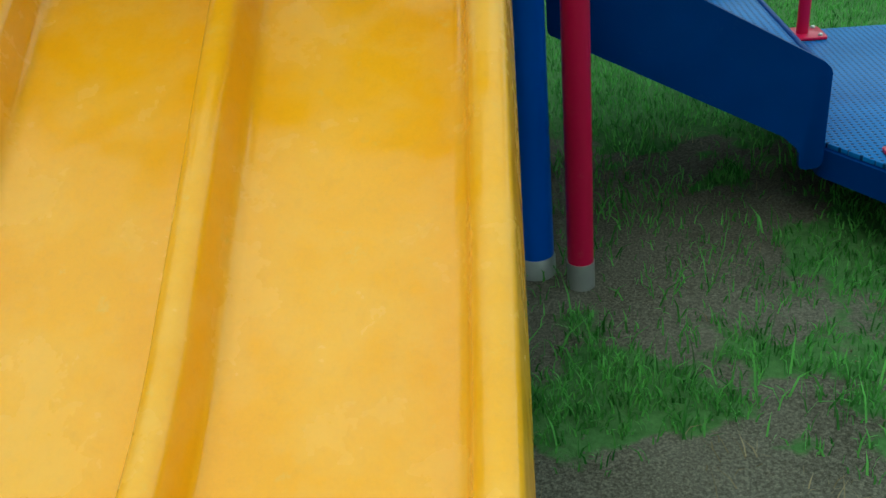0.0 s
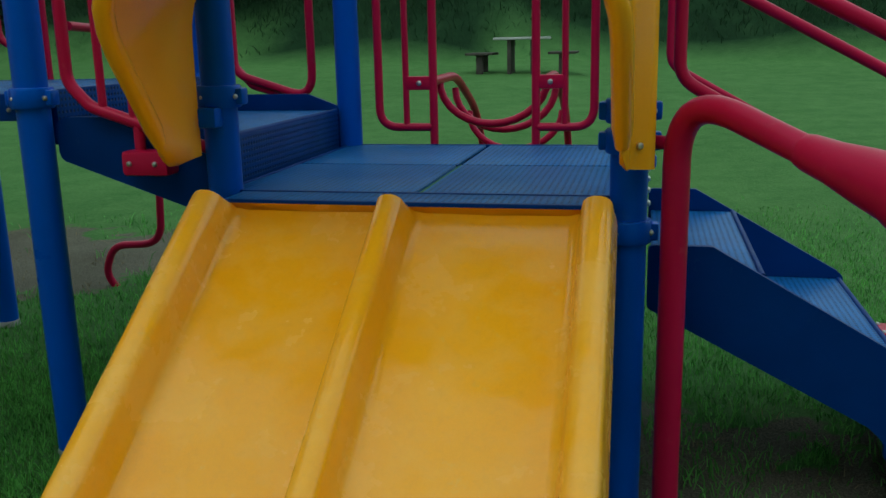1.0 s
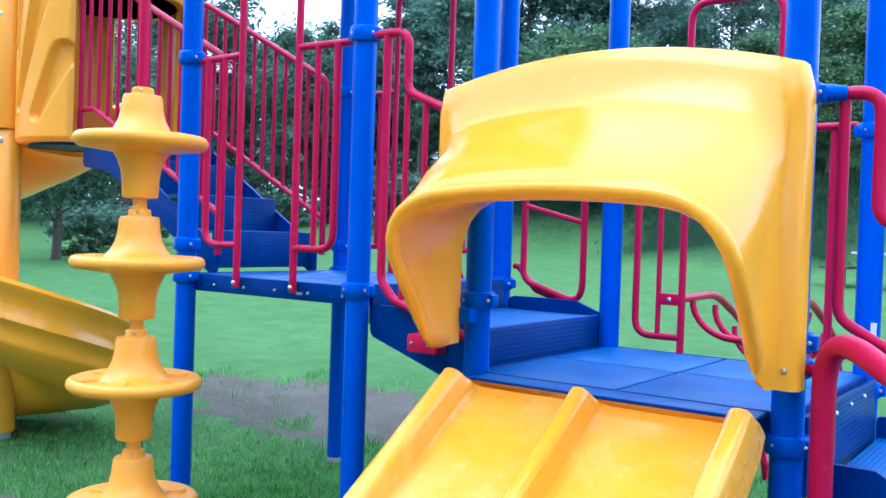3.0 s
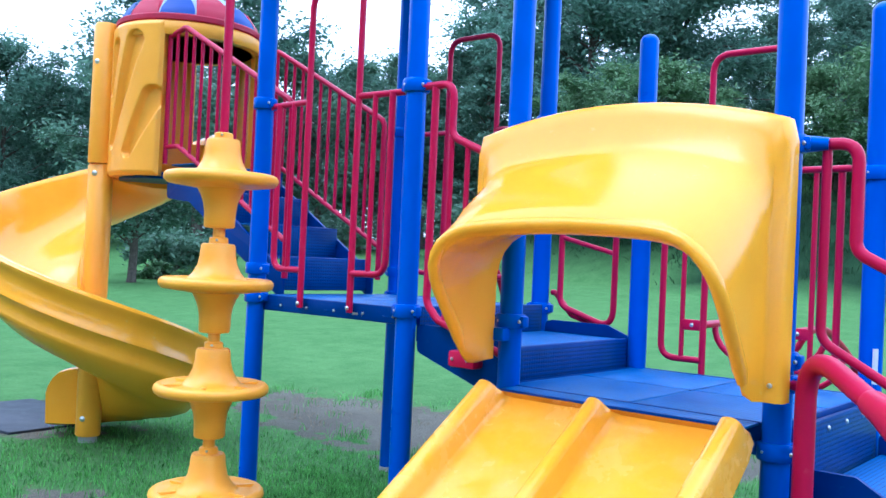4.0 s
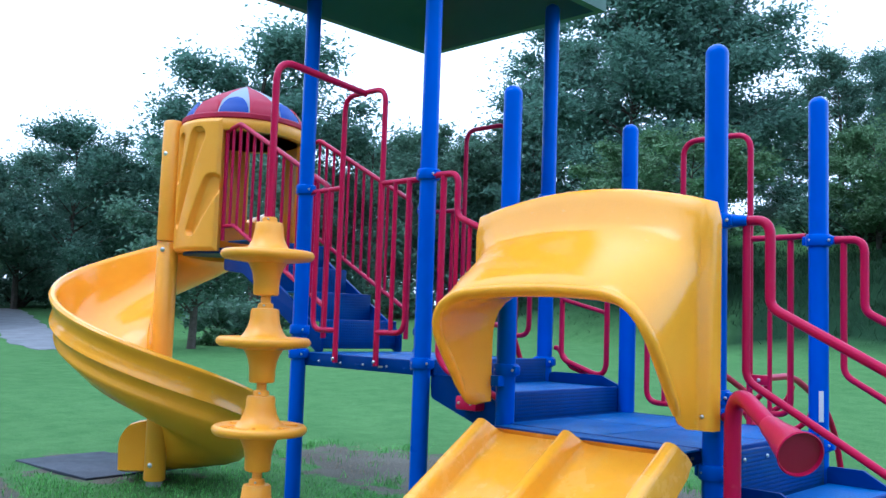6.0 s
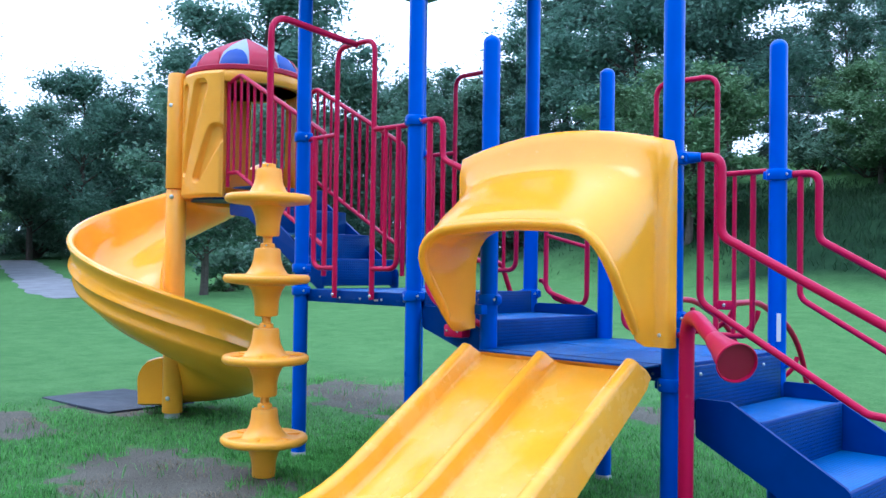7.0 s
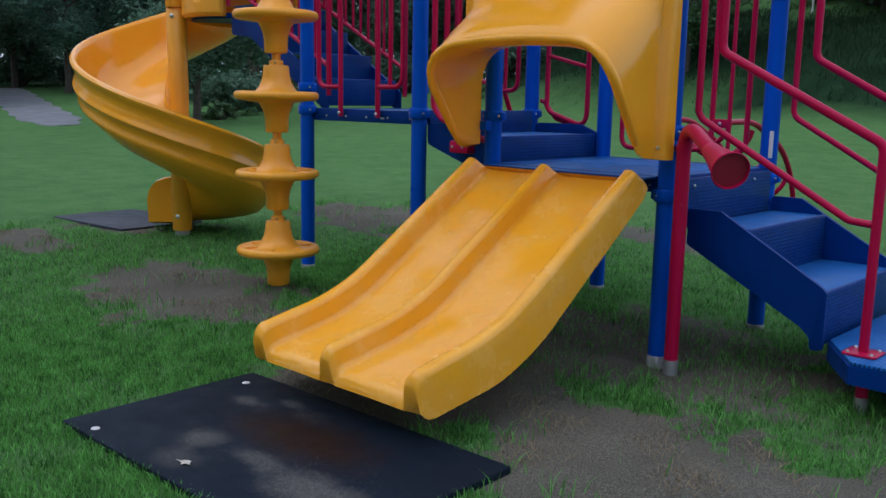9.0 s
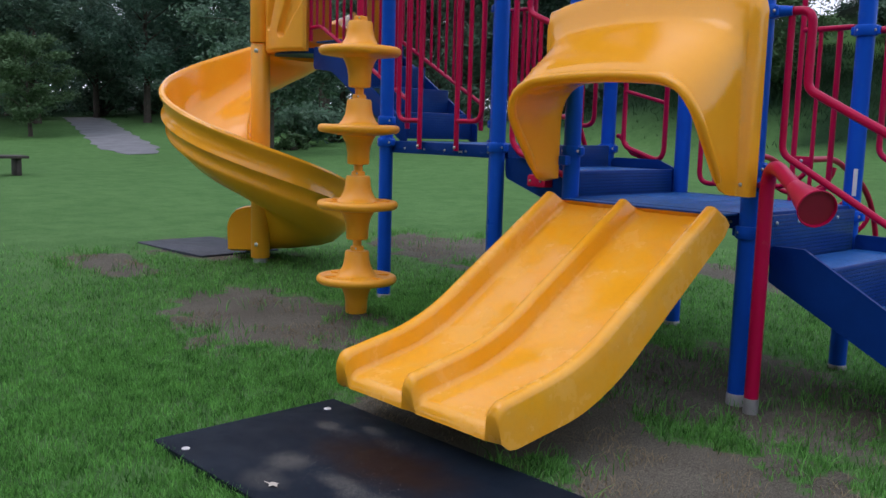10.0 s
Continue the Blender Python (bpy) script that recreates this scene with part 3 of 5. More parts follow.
# one step between the two decks
link = thing("step_unit", (-0.33, 0.61, 1.0), "dark blue perforated step linking the two decks", "steps")
step_body(link, -0.62, -0.045, 0.06, Q - 0.06, DECK1 - 0.06, 1.224, 1)
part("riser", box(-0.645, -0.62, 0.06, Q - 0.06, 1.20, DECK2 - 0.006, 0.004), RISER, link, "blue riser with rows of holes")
for y0, y1 in ((0.025, 0.045), (Q - 0.045, Q - 0.025)):
    side = rounded([(-0.605, 1.155), (-0.09, 0.98), (-0.035, 0.99), (-0.035, 1.24), (-0.18, 1.295), (-0.56, 1.295), (-0.605, 1.285)], 0.03)
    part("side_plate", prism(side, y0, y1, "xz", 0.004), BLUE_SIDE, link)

# stairs down from the lower deck
T1, T2, LOW = 0.800, 0.530, 0.290
down = thing("stair", (1.70, 0.70, 0.25), "dark blue vinyl-coated steps going down from the lower deck", "stairs")
step_body(down, 1.325, 1.655, 0.165, 1.21, T2, T1, 1)
step_body(down, 1.65, 2.08, 0.165, 1.21, LOW - 0.03, T2, 1)
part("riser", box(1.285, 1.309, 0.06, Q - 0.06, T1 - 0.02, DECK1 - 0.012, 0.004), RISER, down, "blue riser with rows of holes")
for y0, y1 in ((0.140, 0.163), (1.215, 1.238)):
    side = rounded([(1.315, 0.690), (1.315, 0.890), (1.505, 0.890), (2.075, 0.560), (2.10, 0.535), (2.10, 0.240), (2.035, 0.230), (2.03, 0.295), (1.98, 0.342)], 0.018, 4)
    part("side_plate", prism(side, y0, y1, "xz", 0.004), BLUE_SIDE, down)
for y in (0.2, 0.45, 0.7, 0.95):
    screw((1.310, y, DECK1 - 0.055), (1, 0, 0), down, 0.011)

low = thing("transfer_platform", (2.695, 0.6, 0), "low blue perforated platform with cut corners at the stair foot", "platform")
hexa = [(2.105, 0.20), (2.33, -0.15), (3.05, -0.15), (3.27, 0.19), (3.27, 1.02), (3.05, 1.36), (2.33, 1.36), (2.105, 1.02)]
grow = lambda k: [(2.70 + (a - 2.70) * k, 0.60 + (b - 0.60) * k) for a, b in hexa]
part("deck_panel", prism(grow(0.985), LOW - 0.014, LOW + 0.002, "xy", 0.003), DECK, low, "perforated blue vinyl panel")
part("rim", prism(rounded(hexa, 0.02, 3), LOW - 0.105, LOW - 0.016, "xy", 0.005), BLUE_SIDE, low)
for x, y in ((2.345, 0.03), (3.05, 0.05), (2.345, 1.2), (3.05, 1.2)):
    leg = part("leg", bar(((x, y, -0.1), (x, y, LOW - 0.1)), 0.030), RED, low, "short red steel leg")
    part("foot_sleeve", bar(((x, y, -0.1), (x, y, 0.085)), 0.033), STEEL, leg, "bare galvanised foot")


# ---- stair to the tower ----
up = thing("stair", (-2.5, 0.61, 1.4), "dark blue vinyl-coated stair rising from the upper deck to the tower", "stairs")
for i in range(4):
    xa = -2.02 - 0.32 * i
    z = DECK2 + 0.212 * (i + 1)
    step_body(up, xa - 0.32, xa, 0.28, 1.05, z - 0.212, z, 1)
for y0, y1 in ((0.255, 0.276), (1.054, 1.075)):
    side = rounded([(-1.965, 1.33), (-1.965, 1.52), (-2.02, 1.545), (-3.02, 2.17), (-3.30, 2.19), (-3.30, 1.99), (-3.02, 1.96)], 0.03)
    part("side_plate", prism(side, y0, y1, "xz", 0.004), BLUE_SIDE, up)

for y in (0.245, 1.085):
    rail = thing("stair_rail", (-2.5, y, 1.5), "crimson tubular stair railing with thin upright bars", "railing", "stair railings")
    part("top_rail", bar([(-3.33, y, 3.17), (-3.14, y, 3.215), (-1.935, y, 2.585), (-1.935, y, 1.47)], 0.020, 0.09), RED, rail)
    part("lower_rail", bar([(-3.33, y, 2.36), (-3.17, y, 2.36), (-1.935, y, 1.70)], 0.018, 0.06), RED, rail)
    part("end_bar", bar([(-3.33, y, 3.18), (-3.33, y, 2.24)], 0.018), RED, rail)
    for i in range(12):
        x = -3.235 + 0.103 * i
        zt = 3.19 if x < -3.14 else 3.215 - (x + 3.14) * 0.523
        zb = 2.36 if x < -3.17 else 2.36 - (x + 3.17) * 0.534
        part("baluster", bar([(x, y, zb), (x, y, zt)], 0.0125, seg=8), RED, rail)


# ---- entry frames with an arch ----
def entry_frame(xm, y, z, out, label, at_post, inner, low=0.145, tall=1.75):
    """A pair of rail panels either side of an opening, their inner legs joined by an arch; out: -1 in front, +1 behind."""
    f = thing("guard_frame", (xm, y, z - 0.05), label, "guard rail", "guard frames")
    gap = at_post - inner
    for s in (-1, 1):
        leg, mid, outer, post = (xm + s * v for v in (inner, inner + gap * 0.31, inner + gap * 0.62, at_post - R))
        zt, zb = z + 1.115, z + low
        part("top_bar", bar([(post, y - out * 0.02, zt), (leg, y, zt)], 0.018), RED, f)
        part("outer_bar", bar([(outer, y, zt), (outer, y, zb), (leg, y, zb)], 0.0185, 0.09), RED, f)
        part("baluster", bar([(mid, y, zt), (mid, y, zb)], 0.0145, seg=8), RED, f)
        screw((leg, y - 0.019, z - 0.045), (0, -1, 0), f, 0.012)
    part("arch", bar([(xm - inner, y, z - 0.07), (xm - inner, y, z + tall), (xm + inner, y, z + tall), (xm + inner, y, z - 0.07)], 0.0185, 0.10), RED, f, "tall crimson arch over the opening")
    return f


entry_frame(-1.282, -0.008, DECK2, -1, "crimson tube guard frame with arch above the disc climber", 0.615, 0.204)
entry_frame(-1.315, Q + 0.03, DECK2, 1, "crimson tube guard frame with arch behind the upper deck", 0.62, 0.21)
back = entry_frame(0.605, Q + 0.035, DECK1, 1, "crimson tube guard frame with arch behind the lower deck", 0.627, 0.226, 0.075, 1.765)
for s in (-1, 1):
    x0, x1 = sorted((0.605 + s * 0.226, 0.605 + s * 0.35))
    part("bracket", box(x0, x1, Q + 0.022, Q + 0.048, DECK1 + 0.238, DECK1 + 0.298, 0.006), RED, back)
    screw(((x0 + x1) / 2, Q + 0.022, DECK1 + 0.268), (0, -1, 0), back, 0.012)

# loop climber behind the lower deck
loops = thing("loop_climber", (0.61, 1.7, 0), "crimson bent-tube climber of hanging loops behind the lower deck", "climber")
for s in (-1, 1):
    x = 0.61 + s * 0.25
    part("side_rail", bar([(x, Q + 0.05, 1.335), (x, 1.85, 1.345), (x, 2.52, 1.09), (x, 3.02, -0.1)], 0.021, 0.75), RED, loops)
for y, z in ((1.50, 1.34), (1.85, 1.28), (2.20, 1.14), (2.50, 0.92), (2.72, 0.62), (2.88, 0.30)):
    pts = [(0.61 + 0.25 * math.cos(a), y - 0.05 * math.sin(a), z - 0.20 * math.sin(a)) for a in np.linspace(0, math.pi, 15)]
    part("loop", bar(pts, 0.018, seg=10), RED, loops)


# ---- sloping hand rails of the steps ----
def link_rail(y):
    r = thing("hand_rail", (-0.35, y, 1.2), "crimson tubular hand rail beside the step between the decks", "railing", "step railings")
    part("top_rail", bar([(-0.665 + R, y, 2.515), (-0.405, y, 2.515), (-0.405, y, 2.25), (-0.04, y, 2.095)], 0.020, 0.075), RED, r)
    part("lower_rail", bar([(-0.525, y, 2.515), (-0.525, y, 1.41), (-0.45, y, 1.33), (-0.05, y, 1.20)], 0.020, 0.09), RED, r)
    for x in (-0.405, -0.30, -0.19):
        part("baluster", bar([(x, y, 1.33 - (x + 0.45) * 0.325), (x, y, 2.25 - (x + 0.405) * 0.42)], 0.0135, seg=8), RED, r)
    return r


front = link_rail(-0.005)
part("stub", bar([(-0.285, -0.005, 1.28), (-0.285, -0.005, 1.19)], 0.018), RED, front)
part("bracket", box(-0.33, -0.17, -0.055, 0.028, 1.113, 1.193, 0.012), RED, front, "red clamp block bolted to the side plate")
screw((-0.30, -0.056, 1.153), (0, -1, 0), front, 0.009)
screw((-0.21, -0.056, 1.153), (0, -1, 0), front, 0.009)
rear = thing("hand_rail", (-0.35, 1.24, 1.2), "crimson tubular hand rail behind the step between the decks", "railing", "step railings")
part("frame", bar([(-0.68 + R, Q + 0.03, 2.31), (-0.555, Q + 0.03, 2.31), (-0.555, Q + 0.03, 1.385), (-0.18, Q + 0.03, 1.265), (-0.18, Q + 0.03, 2.16), (-0.555, Q + 0.03, 2.30)], 0.019, 0.09), RED, rear)
part("cross_bar", bar([(-0.555, Q + 0.03, 1.805), (-0.18, Q + 0.03, 1.712)], 0.015), RED, rear)
part("low_bar", bar([(-0.68 + R, Q + 0.05, 1.46), (-0.60, Q + 0.05, 1.46), (-0.48, Q + 0.05, 1.33), (-0.10, Q + 0.05, 1.22)], 0.018, 0.05), RED, rear)


def down_rail(y, post_x, zt, label):
    r = thing("hand_rail", (1.8, y, 0.3), label, "railing", "stair hand rails")
    part("top_rail", bar([(post_x + R, y, zt), (post_x + 0.245, y, zt), (post_x + 0.245, y, zt - 0.40), (2.335, y, 1.29), (2.33, y, LOW)], 0.0235, 0.075), RED, r)
    part("lower_rail", bar([(post_x + 0.132, y, zt), (post_x + 0.132, y, 1.395), (2.205, y, 0.925), (2.325, y, 0.915)], 0.0185, 0.09), RED, r)
    part("flange", prism(rounded([(2.25, y - 0.08), (2.41, y - 0.08), (2.41, y + 0.08), (2.25, y + 0.08)], 0.02, 3), LOW + 0.003, LOW + 0.014, "xy", 0.003), RED, r, "red flange plate with four bolts")
    for a in (-1, 1):
        for b in (-1, 1):
            screw((2.33 + a * 0.055, y + b * 0.055, LOW + 0.015), (0, 0, 1), r, 0.009)
    return r


down_rail(0.045, Q, 2.13, "crimson tubular hand rail from deck post to low platform")
down_rail(Q + 0.02, Q, 2.15, "crimson tubular hand rail on the far side of the steps")


# ---- talking horn ----
horn = thing("talk_horn", (1.384, -0.08, 0), "crimson steel talk tube with a flared horn mouth", "talk tube")
mouth = Vector((1.866, -0.524, 1.164))
bend = fillet([(1.384, -0.08, -0.1), (1.384, -0.08, 1.375), (1.68, -0.353, 1.235)], 0.17, 14)
part("pipe", tube(bmesh.new(), bend, 0.038, 18), RED, horn)
part("foot_sleeve", bar([(1.384, -0.08, -0.1), (1.384, -0.08, 0.085)], 0.0405, seg=18), STEEL, horn, "bare galvanised steel foot")
axis = (mouth - bend[-1]).normalized()
hm = Matrix.Translation(bend[-1]) @ axis.to_track_quat("Z", "Y").to_matrix().to_4x4()
L = (mouth - bend[-1]).length
out = [(0.041, -0.02), (0.046, 0.0), (0.052, L * 0.25), (0.066, L * 0.55), (0.077, L * 0.85), (0.091, L), (0.087, L + 0.004)]
inside = [(0.083, L - 0.006), (0.072, L * 0.8), (0.050, L * 0.4), (0.036, 0.02), (0, 0.0)]
part("horn", lathe(out + inside[:2], seg=30, m=hm), RED, horn, "flared crimson horn wet with drops")
# the throat's shade is put into its colour
part("throat", lathe([(0.0825, L - 0.012), (0.064, L * 0.75), (0.045, L * 0.35), (0.0, L * 0.1)], seg=30, m=hm), RED_SHADED, horn, "inside of the horn, its red darkened for shade")
part("tie_bar", bar([(Q + R, -0.02, 1.225), (1.384, -0.08, 1.225)], 0.020), RED, horn)


# ---- double slide ----
def double_slide():
    sl = thing("double_slide", (0.62, -1.85, 0.13), "yellow moulded plastic double slide with rolled rims, damp and scuffed", "slide")
    line = fillet([(0, -0.180, 1.038), (0, -0.212, 1.012), (0, -1.29, 0.338), (0, -1.810, 0.240)], 1.9, 16)
    # cross section: x and height over the floor, open line over the top, then back underneath
    def rim(x, w, h, n=6):
        return [(x - w / 2 + w / 2 * (1 - math.cos(a)), h - w * 0.42 + w * 0.42 * math.sin(a)) for a in np.linspace(0, math.pi, n + 2)]
    H = 0.126
    top = [(0.044, -0.118), (0.046, 0.02)] + rim(0.093, 0.082, H) + [(0.141, 0.03), (0.150, 0.008), (0.172, 0.0), (0.36, -0.003), (0.537, 0.0), (0.557, 0.008), (0.566, 0.03)]
    top += rim(0.613, 0.070, H - 0.006) + [(0.660, 0.03), (0.669, 0.008), (0.69, 0.0), (0.88, -0.003), (1.095, 0.0), (1.117, 0.008), (1.126, 0.03)]
    top += rim(1.176, 0.080, H) + [(1.222, 0.02), (1.226, -0.118)]
    under = [(1.208, -0.118), (1.192, -0.028), (0.62, -0.030), (0.077, -0.028), (0.062, -0.118)]
    sect = top + under
    bm = bmesh.new()
    rings = []
    n = len(line)
    total = sum((b - a).length for a, b in zip(line, line[1:]))
    run = 0.0
    for i, p in enumerate(line):
        if i:
            run += (p - line[i - 1]).length
        t = (line[min(i + 1, n - 1)] - line[max(i - 1, 0)]).normalized()
        up_v = Vector((0, t.z, -t.y))
        if up_v.z < 0:
            up_v = -up_v
        s = run / total
        low = step01(0.75, 0.98, s)
        grow = step01(-0.012, 0.024, s)
        ring = []
        for x, h in sect:
            x = x + (-0.034 * (1 - x / 0.6) if x < 0.6 else 0.0) * (1 - s) + 0.005 + 0.030 * s
            if h > 0.008:
                h = h * grow
            if h < -0.01:
                h = h * (0.30 + 0.70 * step01(0.0, 0.10, s)) * (1 - 0.22 * low) if h < -0.1 else h * (1 + 1.9 * low)
            ring.append(bm.verts.new((x, p.y + up_v.y * h, p.z + up_v.z * h)))
        rings.append(ring)
    k = len(sect)
    # rounded-over lip at the run-out
    for q in range(1, 7):
        a = q / 6 * math.pi / 2
        ring = []
        for v, (x, h) in zip(rings[n - 1], sect):
            c = Vector((v.co.x, line[-1].y, line[-1].z - 0.070))
            d = v.co.z - c.z
            if d > 0:
                r0 = min(d, 0.075)
                ring.append(bm.verts.new((v.co.x + (0.62 - v.co.x) * 0.012 * math.sin(a) ** 2, v.co.y - r0 * 0.85 * math.sin(a), v.co.z - r0 * (1 - math.cos(a)))))
            else:
                ring.append(bm.verts.new((v.co.x, v.co.y - 0.055 * math.sin(a), v.co.z + 0.01 * (1 - math.cos(a)))))
        rings.append(ring)
    for a, b in zip(rings, rings[1:]):
        for j in range(k):
            bm.faces.new((a[j], a[(j + 1) % k], b[(j + 1) % k], b[j]))
    for ring, flip in ((rings[0], 1), (rings[-1], -1)):
        f = bm.faces.new(ring[::flip])
    bmesh.ops.triangulate(bm, faces=[f for f in bm.faces if len(f.verts) > 4])
    part("chute", bm, YELLOW_SLIDE, sl, angle=50)
    part("mount_bar", box(0.09, 1.18, -0.200, -0.178, 0.92, 0.950, 0.004), BLUE_SIDE, sl, "dark blue mounting bar under the deck edge")
    for x, y, z in ((0.127, -0.40, 0.898), (0.140, -0.80, 0.648)):
        part("speck", lathe(((0.005, 0), (0.005, 0.003), (0, 0.004)), (x, y, z), 8), RUBBER, sl, "small dark speck")


double_slide()


# ---- hood over the slide ----
def hood():
    hd = thing("slide_hood", (0.59, -0.10, 1.17), "yellow moulded plastic arched hood over the slide entrance, glossy and wet", "slide hood")
    x0, x1 = -0.116, 1.325
    xm = (x0 + x1) / 2

    def arc(xl, xr, zb, zt, r, crown, n=40):
        """Upside-down U as n+1 points from the left foot over the top to the right foot."""
        pts = fillet([(xl, 0, zb), (xl, 0, zt), (xr, 0, zt), (xr, 0, zb)], r, 8)
        lens = [0]
        for a, b in zip(pts, pts[1:]):
            lens.append(lens[-1] + (b - a).length)
        res = []
        for i in range(n + 1):
            d = lens[-1] * i / n
            j = max(k for k in range(len(pts) - 1) if lens[k] <= d + 1e-9)
            f = (d - lens[j]) / max(1e-9, lens[j + 1] - lens[j])
            p = pts[j].lerp(pts[j + 1], min(1, f))
            bulge = max(0.0, 1 - ((p.x - (xl + xr) / 2) / ((xr - xl) / 2)) ** 2)
            res.append(Vector((p.x, 0, p.z + crown * bulge * step01(zt - 0.35, zt, p.z))))
        return res

    def depth(line, top_y, foot_y, zt, zb):
        top_y -= 0.045 * step01(0.22, 0.60, -top_y)
        return [Vector((p.x, foot_y + (top_y - foot_y) * step01(zb - 0.1, zt, p.z), p.z)) for p in line]

    stations = [
        [Vector((p.x, -0.080, p.z)) for p in arc(x0, x1, 1.165, 2.205, 0.03, 0.105)],
        [Vector((p.x, -0.150, p.z)) for p in arc(x0, x1, 1.165, 2.205, 0.03, 0.105)],
        [Vector((p.x, -0.172, p.z)) for p in arc(x0 + 0.018, x1 - 0.018, 1.166, 2.187, 0.04, 0.105)],
        [Vector((p.x, -0.176, p.z)) for p in arc(x0 + 0.055, x1 - 0.055, 1.167, 2.150, 0.07, 0.10)],
        depth(arc(x0 + 0.062, x1 - 0.062, 1.168, 2.115, 0.10, 0.095), -0.195, -0.180, 2.1, 1.2),
        depth(arc(x0 + 0.066, x1 - 0.066, 1.169, 2.050, 0.13, 0.09), -0.205, -0.190, 2.0, 1.2),
        depth(arc(x0 + 0.068, x1 - 0.068, 1.170, 1.995, 0.16, 0.085), -0.250, -0.205, 1.95, 1.2),
        depth(arc(x0 + 0.070, x1 - 0.070, 1.172, 1.940, 0.20, 0.075), -0.330, -0.230, 1.9, 1.2),
        depth(arc(x0 + 0.072, x1 - 0.072, 1.175, 1.870, 0.24, 0.068), -0.425, -0.255, 1.85, 1.2),
        depth(arc(x0 + 0.074, x1 - 0.074, 1.192, 1.800, 0.27, 0.060), -0.510, -0.278, 1.78, 1.2),
        depth(arc(x0 + 0.080, x1 - 0.080, 1.215, 1.762, 0.27, 0.054), -0.550, -0.298, 1.74, 1.2),
        depth(arc(x0 + 0.088, x1 - 0.082, 1.238, 1.730, 0.26, 0.050), -0.563, -0.306, 1.71, 1.2),
        depth(arc(x0 + 0.096, x1 - 0.086, 1.222, 1.708, 0.25, 0.046), -0.550, -0.298, 1.69, 1.2),
        depth(arc(x0 + 0.100, x1 - 0.089, 1.200, 1.702, 0.24, 0.045), -0.525, -0.285, 1.69, 1.2),
        depth(arc(x0 + 0.102, x1 - 0.091, 1.186, 1.712, 0.24, 0.047), -0.36, -0.19, 1.70, 1.2),
        depth(arc(x0 + 0.098, x1 - 0.089, 1.186, 1.740, 0.24, 0.050), -0.19, -0.15, 1.73, 1.2),
        [Vector((p.x, -0.092, p.z)) for p in arc(x0 + 0.090, x1 - 0.084, 1.186, 1.75, 0.22, 0.05)],
    ]
    bm = bmesh.new()
    grid = [[bm.verts.new(p) for p in row] for row in stations]
    for a, b in zip(grid, grid[1:]):
        for i in range(len(a) - 1):
            bm.faces.new((a[i], a[i + 1], b[i + 1], b[i]))
    for i in range(len(grid[0]) - 1):
        bm.faces.new((grid[0][i], grid[-1][i], grid[-1][i + 1], grid[0][i + 1]))
    for e in (0, -1):
        bm.faces.new([row[e] for row in grid])
    bmesh.ops.triangulate(bm, faces=[f for f in bm.faces if len(f.verts) > 4])
    part("shell", bm, YELLOW, hd, angle=60)
    roll = [p + Vector((0, 0.020, 0.006)) for p in stations[11]]
    part("rolled_edge", tube(bmesh.new(), roll, [0.018] + [0.027] * (len(roll) - 2) + [0.018], 14), YELLOW, hd, "thick rolled front edge")
    for x in (0.0, Q):
        for z in (1.30, 2.06):
            part("mount", box(x - 0.03, x + 0.03, -0.10, -0.045, z - 0.03, z + 0.03, 0.006), BLUE, hd, "blue mounting block on the post")
    for x in (x0 + 0.04, x1 - 0.04):
        screw((x, -0.178, 1.23), (0, -1, 0), hd, 0.010)


hood()
part("end_clamp", bar([(Q, -0.005, 2.13), (Q + 0.14, 0.03, 2.13)], [0.040, 0.024], seg=16), BLUE, bpy.data.objects["post.001"])


# ---- disc climber ----
discs = thing("disc_climber", (-1.275, -0.74, 0), "yellow plastic disc climber threaded on a pole arched to the deck", "climber")
cx, cy = -1.275, -0.74
part("pole", bar([(cx, cy, 2.1), (cx, cy, 3.20), (cx, -0.008, 3.13)], 0.0225, 0.13), RED, discs, "crimson pole bent over to the arch")
part("core", bar([(cx, cy, -0.1), (cx, cy, 2.2)], 0.030), YELLOW_OLD, discs, "yellow plastic sleeve")
for i in range(4):
    z = 1.980 - 0.5205 * i
    prof = [(0.031, -0.245), (0.070, -0.240), (0.076, -0.232), (0.078, -0.16), (0.085, -0.115), (0.100, -0.075), (0.118, -0.045), (0.20, -0.034), (0.262, -0.026), (0.276, -0.014), (0.281, 0.0), (0.278, 0.016), (0.268, 0.027), (0.255, 0.031), (0.240, 0.026),
            (0.225, 0.016), (0.165, 0.020), (0.140, 0.030), (0.118, 0.056), (0.098, 0.095), (0.088, 0.140), (0.084, 0.188), (0.078, 0.200), (0.048, 0.203), (0.046, 0.228), (0.040, 0.233), (0.031, 0.234)]
    d = part("disc", lathe(prof, (cx, cy, z), 44), YELLOW_OLD, discs, "worn yellow plastic disc with flared hub")
    for a in range(6):
        ang = a * math.pi / 3 + 0.2
        part("rib", box(-0.045, 0.045, -0.011, 0.011, -0.012, 0.010, 0.004), YELLOW_OLD, d)
        rb = d.children[-1]
        rb.matrix_basis = Matrix.Translation((cx + 0.195 * math.cos(ang), cy + 0.195 * math.sin(ang), z + 0.020)) @ pose(0, 0, 0, 0, 0, math.degrees(ang))
    screw((cx + 0.032, cy - 0.034, z + 0.219), (0.7, -0.7, 0), d, 0.007)


# ---- spiral slide and its tower ----
SP = Vector((-4.035, 0.14, 0))
spiral = thing("spiral_slide", SP, "yellow moulded plastic spiral slide winding round a column", "slide")


